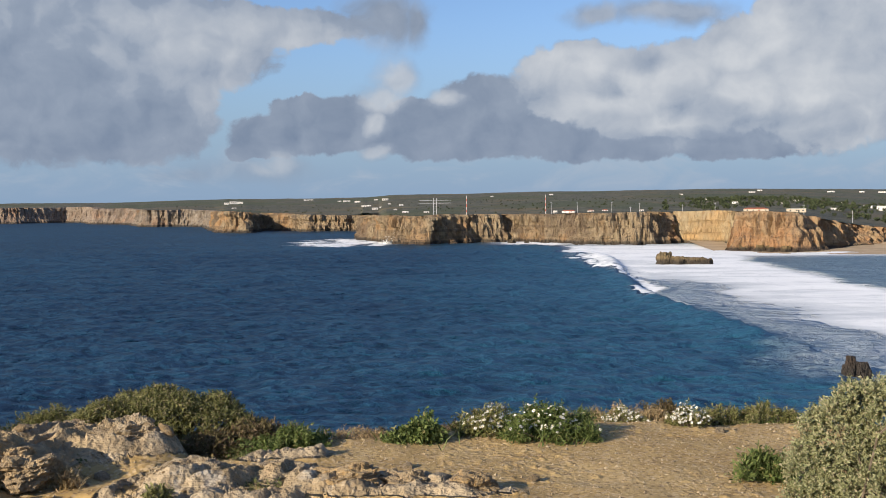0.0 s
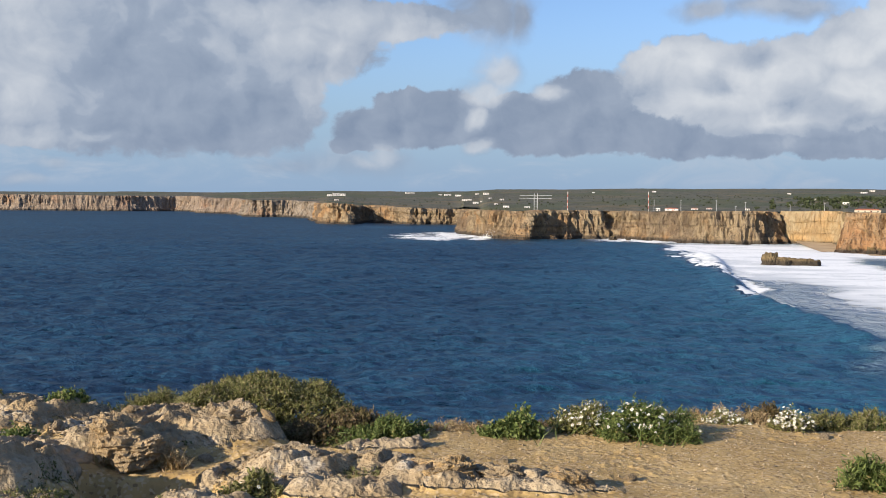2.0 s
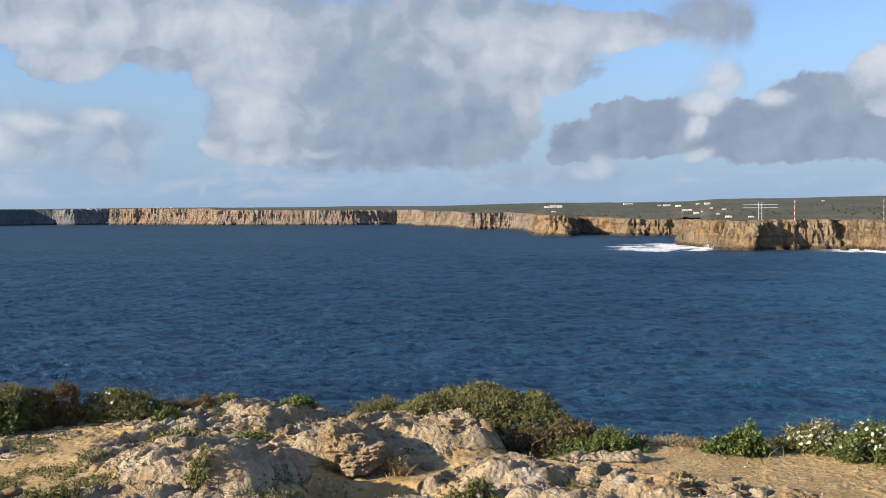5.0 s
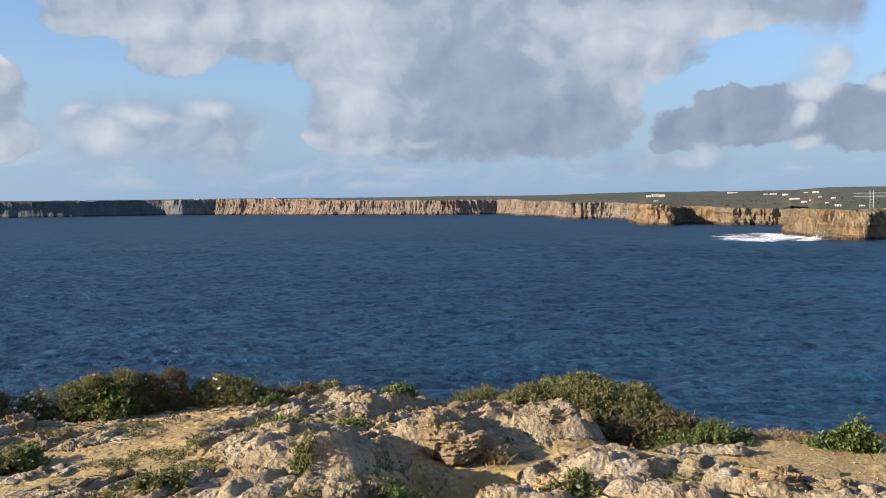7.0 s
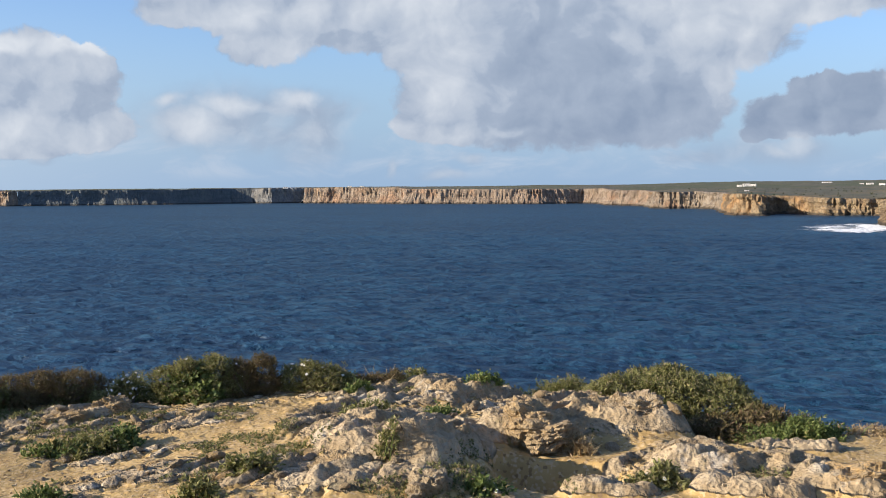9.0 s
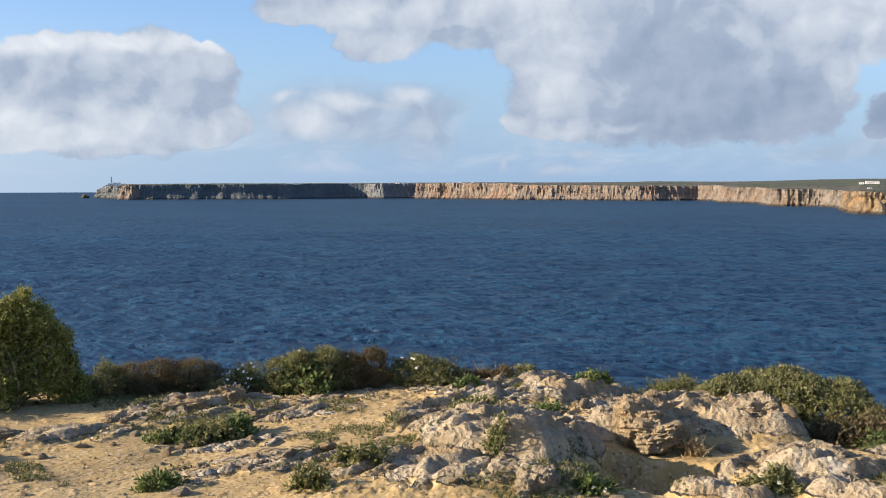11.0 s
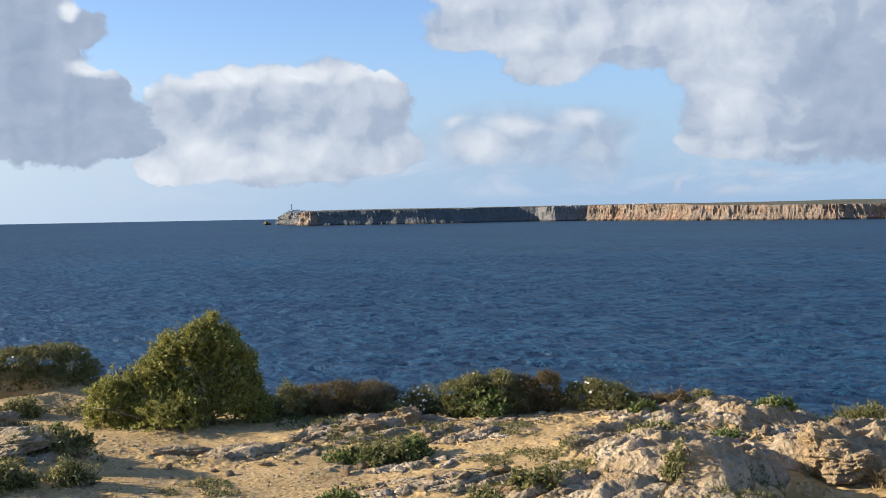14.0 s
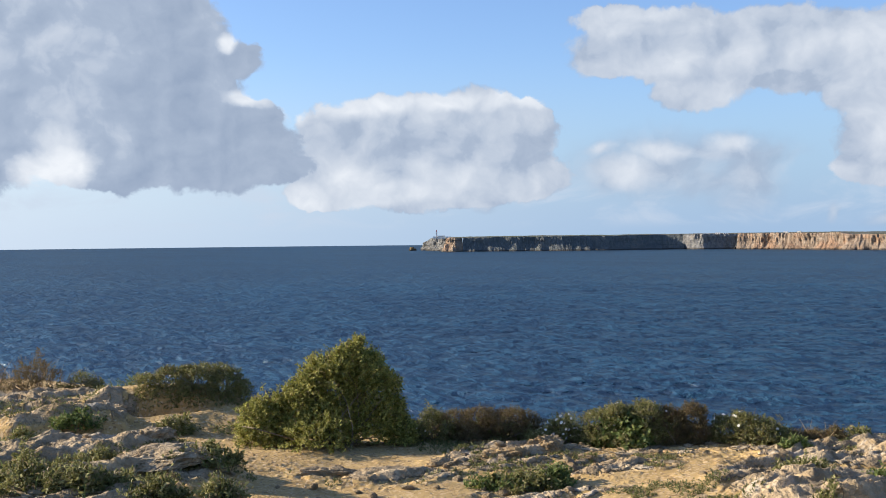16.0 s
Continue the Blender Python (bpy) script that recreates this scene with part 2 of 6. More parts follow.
def make_sea():
    m, n = material("sea_water")
    x, y, z = height_of(n)
    swell = n.vec("MULTIPLY", n.where, (0.60, 0.85, 1.0))
    near = n.noise(swell, 0.46, 4.0, 0.62, distort=0.2)
    next_near = n.noise(swell, 0.17, 2.0, 0.55, distort=0.2)
    fine = n.noise(swell, 0.9, 2.0, 0.6, distort=0.3)
    middle = n.noise(swell, 0.06, 2.0, 0.55, distort=0.2)
    chop_shade = n.math("ADD", n.math("MULTIPLY", near, 0.50), n.math("MULTIPLY", fine, 0.36))
    chop_shade = n.math("ADD", chop_shade, n.math("ADD", n.math("MULTIPLY", next_near, 0.10), n.math("MULTIPLY", middle, 0.04)))
    patches = n.noise(n.where, 0.0035, 4.0, 0.6)
    rise = n.math("ADD", n.math("ADD", n.math("MULTIPLY", near, 2.4), n.math("MULTIPLY", next_near, 4.5)), n.math("ADD", n.math("MULTIPLY", fine, 0.5), n.math("MULTIPLY", middle, 6.0)))
    # shallow water over sand towards the beach
    reef = n.math("ADD", x, n.math("MULTIPLY_ADD", patches, 120.0, -60.0))
    shallow = n.math("MULTIPLY", n.span(reef, -70.0, 110.0), n.span(y, 1150.0, 900.0))
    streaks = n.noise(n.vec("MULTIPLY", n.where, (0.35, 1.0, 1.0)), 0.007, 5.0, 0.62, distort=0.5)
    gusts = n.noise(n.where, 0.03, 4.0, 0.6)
    chop_shade = n.math("ADD", chop_shade, n.math("ADD", n.math("MULTIPLY_ADD", streaks, 0.22, -0.11), n.math("MULTIPLY_ADD", gusts, 0.10, -0.05)))
    # wave faces: dark troughs and sky-lit crests are put into the water colour
    crests = n.math("ADD", chop_shade, n.math("MULTIPLY_ADD", z, 0.05, -0.05 * SEA))
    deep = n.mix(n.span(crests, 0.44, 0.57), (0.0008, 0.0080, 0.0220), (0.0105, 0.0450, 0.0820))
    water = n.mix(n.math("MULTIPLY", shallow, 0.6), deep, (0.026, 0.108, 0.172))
    # broken water: a sheet of foam that ends at the line of breakers
    edge = n.math("ADD", x, n.math("MULTIPLY_ADD", n.noise(n.where, 0.012, 4.0, 0.6), 70.0, -35.0))
    edge = n.math("ADD", edge, n.math("MULTIPLY_ADD", n.noise(n.where, 0.05, 5.0, 0.65), 14.0, -7.0))
    line = n.span(edge, 72.0, 94.0)
    line = n.math("MULTIPLY", line, n.math("MULTIPLY", n.span(y, 190.0, 290.0), n.span(y, 1010.0, 930.0)))
    inshore = n.math("MULTIPLY", n.span(edge, 172.0, 188.0), n.span(y, 800.0, 730.0))
    line = n.math("MULTIPLY", line, n.math("MULTIPLY_ADD", inshore, -0.86, 1.0))
    # smoother, thinner foam just behind the swell on the near side
    thin = n.math("MULTIPLY", n.span(edge, 136.0, 98.0), n.span(y, 640.0, 470.0))
    line = n.math("MULTIPLY", line, n.math("MULTIPLY_ADD", thin, -0.66, 1.0))
    # surf along the foot of the cliffs and round the headland
    foot = n.math("SUBTRACT", y, n.math("MULTIPLY_ADD", n.noise(n.where, 0.02, 3.0, 0.6), 60.0, 960.0))
    foot = n.math("MULTIPLY", n.span(foot, -12.0, 14.0), n.math("MULTIPLY", n.span(x, 5.0, 45.0), n.span(y, 1150.0, 1100.0)))
    head = n.node("ShaderNodeVectorMath")
    head.operation = "MULTIPLY_ADD"
    n.put(head.inputs[0], n.where)
    head.inputs[1].default_value, head.inputs[2].default_value = (1 / 62, 1 / 120, 0), (118 / 62, -1085 / 120, 0)
    ring = n.math("ADD", n.vec("LENGTH", head.outputs[0]), n.math("MULTIPLY_ADD", n.noise(n.where, 0.03, 4.0, 0.65), 1.3, -0.65))
    ring = n.span(ring, 1.0, 0.72)
    lace = n.noise(n.vec("MULTIPLY", n.where, (1.0, 0.45, 1.0)), 0.16, 6.0, 0.72, distort=1.0)
    ring = n.math("MULTIPLY", ring, n.span(n.noise(n.vec("MULTIPLY", n.where, (0.5, 0.3, 1.0)), 0.07, 5.0, 0.7), 0.36, 0.56))
    cover = n.math("MAXIMUM", n.math("MAXIMUM", line, foot), ring)
    bands = n.noise(n.vec("MULTIPLY", n.where, (0.30, 0.8, 1.0)), 0.05, 5.0, 0.65, distort=0.6)
    foam = n.math("MULTIPLY", cover, n.math("MULTIPLY", n.span(lace, 0.28, 0.50, 0.84, 1.0), n.span(bands, 0.34, 0.54, 0.76, 1.0)))
    # a few white caps out at sea
    caps = n.math("MULTIPLY", n.span(n.noise(n.where, 0.055, 5.0, 0.7), 0.735, 0.76), n.span(fine, 0.52, 0.62))
    crest = n.span(n.math("ABSOLUTE", n.math("SUBTRACT", edge, 82.0)), 6.0, 1.5)
    crest = n.math("MULTIPLY", n.math("MULTIPLY", crest, n.span(y, 380.0, 470.0)), n.span(n.noise(n.where, 0.035, 3.0, 0.6), 0.28, 0.50))
    caps = n.math("MAXIMUM", caps, n.math("MULTIPLY", crest, n.span(y, 860.0, 760.0)))
    foam = n.math("MAXIMUM", foam, caps, clamp=True)
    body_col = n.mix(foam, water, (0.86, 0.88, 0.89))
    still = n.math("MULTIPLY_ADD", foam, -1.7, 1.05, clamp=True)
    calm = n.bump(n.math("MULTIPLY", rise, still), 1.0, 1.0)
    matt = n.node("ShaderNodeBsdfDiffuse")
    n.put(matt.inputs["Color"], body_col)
    n.put(matt.inputs["Normal"], calm)
    gloss = n.node("ShaderNodeBsdfGlossy")
    n.put(gloss.inputs["Color"], (0.80, 0.93, 0.97, 1))
    gloss.inputs["Roughness"].default_value = 0.30
    ripple = n.bump(n.math("MULTIPLY", rise, n.math("MULTIPLY_ADD", foam, -0.8, 1.0)), 0.62, 1.0)
    n.put(gloss.inputs["Normal"], ripple)
    fres = n.node("ShaderNodeFresnel")
    fres.inputs["IOR"].default_value = 1.333
    n.put(fres.inputs["Normal"], ripple)
    # steep little waves hide each other, so that only part of the sky is mirrored
    share = n.math("MULTIPLY", n.math("MINIMUM", n.math("MULTIPLY", fres.outputs[0], 0.24), 0.20), n.math("SUBTRACT", 1.0, foam))
    both = n.node("ShaderNodeMixShader")
    n.put(both.inputs[0], share)
    n.put(both.inputs[1], matt.outputs[0])
    n.put(both.inputs[2], gloss.outputs[0])
    n.put(n.out.inputs[0], both.outputs[0])
    return m


def make_cliff(name, pale, warm, dark, red):
    m, n = material(name)
    x, y, z = height_of(n)
    tall = n.vec("MULTIPLY", n.where, (1.0, 1.0, 0.28))
    streak = n.noise(tall, 0.13, 6.0, 0.65)
    patch = n.noise(n.where, 0.018, 4.0, 0.6)
    grain = n.noise(n.where, 0.55, 5.0, 0.7)
    beds = n.noise(n.vec("MULTIPLY", n.where, (0.05, 0.05, 1.0)), 0.22, 5.0, 0.6)
    c = n.mix(n.span(streak, 0.38, 0.60), warm, pale)
    c = n.mix(n.span(patch, 0.5, 0.66, 0.0, 0.8), c, red)
    bleached = n.noise(n.vec("MULTIPLY", n.where, (1.0, 1.0, 0.5)), 0.045, 4.0, 0.6)
    c = n.mix(n.span(bleached, 0.54, 0.68, 0.0, 0.7), c, pale)
    # broad dark patches: lichen, strengthened to stand for shadowed sections of cliff
    lichen_shade = n.noise(n.where, 0.011, 5.0, 0.65)
    c = n.mix(n.span(lichen_shade, 0.52, 0.64, 0.0, 0.75), c, dark)
    c = n.mix(n.span(beds, 0.52, 0.66, 0.0, 0.55), c, dark)
    c = n.mix(n.span(grain, 0.55, 0.75, 0.0, 0.6), c, dark)
    cracks = n.noise(n.vec("MULTIPLY", n.where, (1.0, 1.0, 0.16)), 0.32, 5.0, 0.7)
    c = n.mix(n.span(cracks, 0.51, 0.64, 0.0, 0.8), c, dark)
    wet = n.span(n.math("ADD", z, n.math("MULTIPLY", streak, -6.0)), SEA + 1.5, SEA - 1.2)
    c = n.mix(n.math("MULTIPLY", wet, 0.85), c, (0.045, 0.04, 0.035))
    rise = n.math("ADD", n.math("MULTIPLY", streak, 2.0), n.math("MULTIPLY_ADD", cracks, -3.0, n.math("MULTIPLY", grain, 0.7)))
    finish(n, c, 0.92, n.bump(rise, 1.0, 2.0))
    return m


def make_scrub():
    m, n = material("hazed_heath_scrub")
    tuft = n.noise(n.where, 0.05, 6.0, 0.7)
    patch = n.noise(n.where, 0.006, 4.0, 0.6)
    field = n.voronoi(n.vec("MULTIPLY", n.where, (0.7, 0.25, 0.0)), 0.008, out="Color")
    tone = n.node("ShaderNodeSeparateColor")
    n.put(tone.inputs[0], field)
    # tuft tones shifted towards grey: distance haze put into the colour
    c = n.mix(n.span(tuft, 0.38, 0.62), (0.062, 0.065, 0.046), (0.120, 0.115, 0.082))
    c = n.mix(n.span(patch, 0.5, 0.64, 0.0, 0.7), c, (0.150, 0.115, 0.060))
    c = n.mix(n.span(tone.outputs[0], 0.6, 0.75, 0.0, 0.5), c, (0.055, 0.075, 0.030))
    finish(n, c, 0.95, n.bump(tuft, 1.0, 3.0))
    return m


def make_ground():
    m, n = material("limestone_and_dirt")
    rock = n.node("ShaderNodeAttribute")
    rock.attribute_name = "rock"
    rock = rock.outputs["Fac"]
    fine = n.noise(n.where, 26.0, 6.0, 0.7)
    mid = n.noise(n.where, 5.0, 5.0, 0.65)
    wide = n.noise(n.where, 0.9, 4.0, 0.6)
    pits = n.voronoi(n.where, 30.0)
    gravel = n.voronoi(n.where, 55.0, out="Color")
    tint = n.node("ShaderNodeSeparateColor")
    n.put(tint.inputs[0], gravel)
    dirt = n.mix(n.span(mid, 0.3, 0.7), (0.325, 0.218, 0.085), (0.425, 0.300, 0.124))
    dirt = n.mix(n.span(wide, 0.42, 0.66, 0.0, 0.6), dirt, (0.47, 0.345, 0.160))
    dirt = n.mix(n.span(tint.outputs[0], 0.72, 0.85, 0.0, 0.7), dirt, (0.50, 0.38, 0.23))
    dirt = n.mix(n.span(tint.outputs[1], 0.86, 0.95, 0.0, 0.7), dirt, (0.16, 0.10, 0.05))
    stone = n.mix(n.span(mid, 0.34, 0.66), (0.270, 0.203, 0.118), (0.450, 0.362, 0.240))
    stone = n.mix(n.span(wide, 0.50, 0.64, 0.0, 0.65), stone, (0.38, 0.270, 0.138))
    stone = n.mix(n.span(n.noise(n.where, 2.2, 5.0, 0.7), 0.56, 0.66, 0.0, 0.75), stone, (0.50, 0.445, 0.360))
    stone = n.mix(n.span(n.noise(n.where, 3.1, 5.0, 0.7), 0.58, 0.66, 0.0, 0.6), stone, (0.200, 0.170, 0.095))
    stone = n.mix(n.span(fine, 0.54, 0.70, 0.0, 0.75), stone, (0.17, 0.135, 0.09))
    edge = n.span(n.math("ADD", rock, n.math("MULTIPLY_ADD", mid, 0.7, -0.35)), 0.38, 0.60)
    crust = n.noise(n.where, 11.0, 5.0, 0.68, distort=0.4)
    layers = n.noise(n.vec("MULTIPLY", n.where, (2.5, 2.5, 26.0)), 1.0, 4.0, 0.6, distort=0.3)
    rough_rock = n.math("ADD", n.math("MULTIPLY", crust, 1.5), n.math("MULTIPLY", layers, 0.75))
    grit = n.voronoi(n.where, 42.0, "SMOOTH_F1")
    rise = n.math("ADD", n.math("MULTIPLY", fine, n.math("MULTIPLY_ADD", edge, 0.18, 0.24)), n.math("MULTIPLY", pits, n.math("MULTIPLY_ADD", edge, 0.45, 0.08)))
    rise = n.math("ADD", rise, n.math("MULTIPLY", rough_rock, edge))
    rise = n.math("ADD", rise, n.math("MULTIPLY", grit, n.math("MULTIPLY_ADD", edge, -0.08, 0.08)))
    finish(n, n.mix(edge, dirt, stone), 0.93, n.bump(rise, 0.9, 0.04))
    return m


SEA_WATER, SCRUB, GROUND = make_sea(), make_scrub(), make_ground()
CLIFF_OCHRE = make_cliff("ochre_limestone", (0.335, 0.262, 0.163), (0.249, 0.176, 0.099), (0.146, 0.107, 0.073), (0.396, 0.232, 0.103))
CLIFF_SAND = make_cliff("pale_sandstone", (0.46, 0.365, 0.22), (0.40, 0.29, 0.15), (0.30, 0.20, 0.095), (0.54, 0.34, 0.14))
CLIFF_RUST = make_cliff("rust_sandstone", (0.42, 0.30, 0.17), (0.36, 0.22, 0.11), (0.20, 0.14, 0.09), (0.44, 0.23, 0.10))
CLIFF_GREY = make_cliff("grey_limestone", (0.300, 0.255, 0.203), (0.255, 0.195, 0.135), (0.120, 0.098, 0.075), (0.300, 0.188, 0.112))
# blue-grey tones carry the haze and shade that lie over this slope
CLIFF_DARK = make_cliff("hazy_scrubby_slope", (0.145, 0.160, 0.162), (0.112, 0.128, 0.132), (0.088, 0.102, 0.108), (0.165, 0.165, 0.150))
# cool dim grey: haze and shadow on the cape put into the base colour
CLIFF_CAPE = make_cliff("hazy_shaded_limestone", (0.250, 0.245, 0.235), (0.190, 0.192, 0.190), (0.110, 0.115, 0.118), (0.270, 0.235, 0.190))
CLIFF_FAR = make_cliff("pink_limestone", (0.296, 0.240, 0.188), (0.248, 0.188, 0.132), (0.176, 0.128, 0.096), (0.368, 0.224, 0.136))


# ---------------------------------------------------------------- noise on arrays
def lattice(ix, iy, seed):
    h = (ix * 374761393 + iy * 668265263 + seed * 1442695041) & 0xFFFFFFFF
    h = ((h ^ (h >> 13)) * 1274126177) & 0xFFFFFFFF
    return ((h ^ (h >> 16)) & 0xFFFF) / 65535.0


def value_noise(x, y, seed=0):
    x, y = np.asarray(x, float), np.asarray(y, float)
    ix, iy = np.floor(x).astype(np.int64), np.floor(y).astype(np.int64)
    u, v = x - ix, y - iy
    u, v = u * u * u * (u * (u * 6 - 15) + 10), v * v * v * (v * (v * 6 - 15) + 10)
    a, b = lattice(ix, iy, seed), lattice(ix + 1, iy, seed)
    c, d = lattice(ix, iy + 1, seed), lattice(ix + 1, iy + 1, seed)
    return (a + (b - a) * u) * (1 - v) + (c + (d - c) * u) * v


def fbm(x, y, octaves=4, seed=0, gain=0.5):
    total, amp, norm = 0.0, 1.0, 0.0
    for k in range(octaves):
        total = total + amp * value_noise(x * 2 ** k + 17.3 * k, y * 2 ** k - 9.1 * k, seed + k)
        norm, amp = norm + amp, amp * gain
    return total / norm


def cells(x, y, seed=0, jitter=0.9):
    """Cells round scattered seeds: how far inside its border a place lies, the cell's random value, and a random slant across it."""
    ix, iy = np.floor(x).astype(np.int64), np.floor(y).astype(np.int64)
    f1, f2, tone = np.full(np.shape(x), 9.0), np.full(np.shape(x), 9.0), np.zeros(np.shape(x))
    lean = np.zeros(np.shape(x))
    for dx in (-1, 0, 1):
        for dy in (-1, 0, 1):
            cx, cy = ix + dx, iy + dy
            px = cx + 0.5 + jitter * (lattice(cx, cy, seed) - 0.5)
            py = cy + 0.5 + jitter * (lattice(cx, cy, seed + 7) - 0.5)
            d = np.hypot(x - px, y - py)
            near = d < f1
            f2 = np.where(near, f1, np.minimum(f2, d))
            tone = np.where(near, lattice(cx, cy, seed + 13), tone)
            slant = (x - px) * (lattice(cx, cy, seed + 17) - 0.5) + (y - py) * (lattice(cx, cy, seed + 19) - 0.5)
            lean = np.where(near, slant, lean)
            f1 = np.where(near, d, f1)
    return f2 - f1, tone, lean


def smooth(x, lo, hi):
    t = np.clip((x - lo) / (hi - lo), 0, 1)
    return t * t * (3 - 2 * t)


def sheet(name, pts, mat, closed=False, soft=False):
    """A mesh from an array of rows x columns x 3."""
    rows, cols = pts.shape[:2]
    i = np.arange(rows * cols).reshape(rows, cols)
    if closed:
        i = np.concatenate([i, i[:, :1]], 1)
    q = np.stack([i[:-1, :-1], i[:-1, 1:], i[1:, 1:], i[1:, :-1]], -1).reshape(-1, 4)
    me = bpy.data.meshes.new(name)
    me.vertices.add(rows * cols)
    me.vertices.foreach_set("co", pts.reshape(-1).astype(np.float32))
    me.loops.add(q.size)
    me.loops.foreach_set("vertex_index", q.reshape(-1).astype(np.int32))
    me.polygons.add(len(q))
    me.polygons.foreach_set("loop_start", np.arange(0, q.size, 4, dtype=np.int32))
    me.polygons.foreach_set("use_smooth", np.full(len(q), soft))
    me.update(calc_edges=True)
    me.materials.append(mat)
    return me


# ---------------------------------------------------------------- sea
def breaker(y):
    """Where the long breaking wave lies, x for each y."""
    return 80 + 9 * np.sin(y / 95.0) + 0.0002 * (y - 520) ** 2 * np.where(y > 520, 0.3, 0.35)


def waves(x, y):
    """Wind waves of several lengths, crests sharper than troughs."""
    z = 0.0
    for k, (turn, long, across, high) in enumerate(((112, 15.0, 40.0, 0.55), (98, 7.5, 20.0, 0.62), (128, 4.6, 11.0, 0.50), (86, 3.0, 6.5, 0.40))):
        c, q = math.cos(radians(turn)), math.sin(radians(turn))
        n = fbm((x * c + y * q) / long, (-x * q + y * c) / across, 2, 300 + 7 * k)
        z = z + high * (1 - np.abs(2 * n - 1) * 1.6 - 0.5)
    return z


def build_sea():
    az = np.concatenate([np.arange(-25, 74, 0.16), np.arange(74, 335, 3.0)])
    r = np.concatenate([np.geomspace(30, 185, 14), np.geomspace(190, 900, 340), np.geomspace(908, 2600, 125), np.geomspace(2640, 4965, 25)])
    a, d = np.meshgrid(np.radians(az), r)
    x, y = -np.sin(a) * d, np.cos(a) * d
    edge = x - breaker(y)
    calm = 1 - 0.92 * smooth(edge, 0, 30) * smooth(y, 240, 330) * smooth(y, 1000, 900)
    z = SEA + 0.8 * (fbm(x / 46, y / 24, 3, 3) - 0.5) * smooth(d, 3500, 900) + 1.15 * waves(x, y) * smooth(d, 2400, 700) * calm
    gap = x - breaker(y)
    wave = np.exp(-(gap / np.where(gap < 0, 9.0, 4.0)) ** 2) * smooth(y, 240, 330) * smooth(y, 900, 700)
    z = z + 2.6 * wave * (0.6 + 0.8 * fbm(y / 60, y * 0, 2, 5))
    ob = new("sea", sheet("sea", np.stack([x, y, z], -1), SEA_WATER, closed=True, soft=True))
    tagged(ob, "deep blue choppy sea with white surf near the beach", "sea", kind="structure")


build_sea()


# ---------------------------------------------------------------- coast: cliffs and the plateau behind them
RIDGE_AZ = [-40, -20, -13.5, -5, 1.5, 3.9, 5.3, 12.5, 18, 23, 28, 36, 52]
RIDGE_EL = [0.40, 0.40, 0.51, 0.45, 0.36, 0.33, 0.22, 0.19, 0.05, 0.05, 0.02, 0.0, -0.05]


def resample(corners, step):
    out = []
    for (x0, y0, h0), (x1, y1, h1) in zip(corners, corners[1:]):
        k = max(1, int(math.hypot(x1 - x0, y1 - y0) / step))
        for j in range(k):
            out.append([x0 + (x1 - x0) * j / k, y0 + (y1 - y0) * j / k, h0 + (h1 - h0) * j / k])
    out.append(list(corners[-1]))
    p = np.array(out)
    for _ in range(3):
        p[1:-1] = (p[:-2] + 2 * p[1:-1] + p[2:]) / 4
    return p


COAST = []


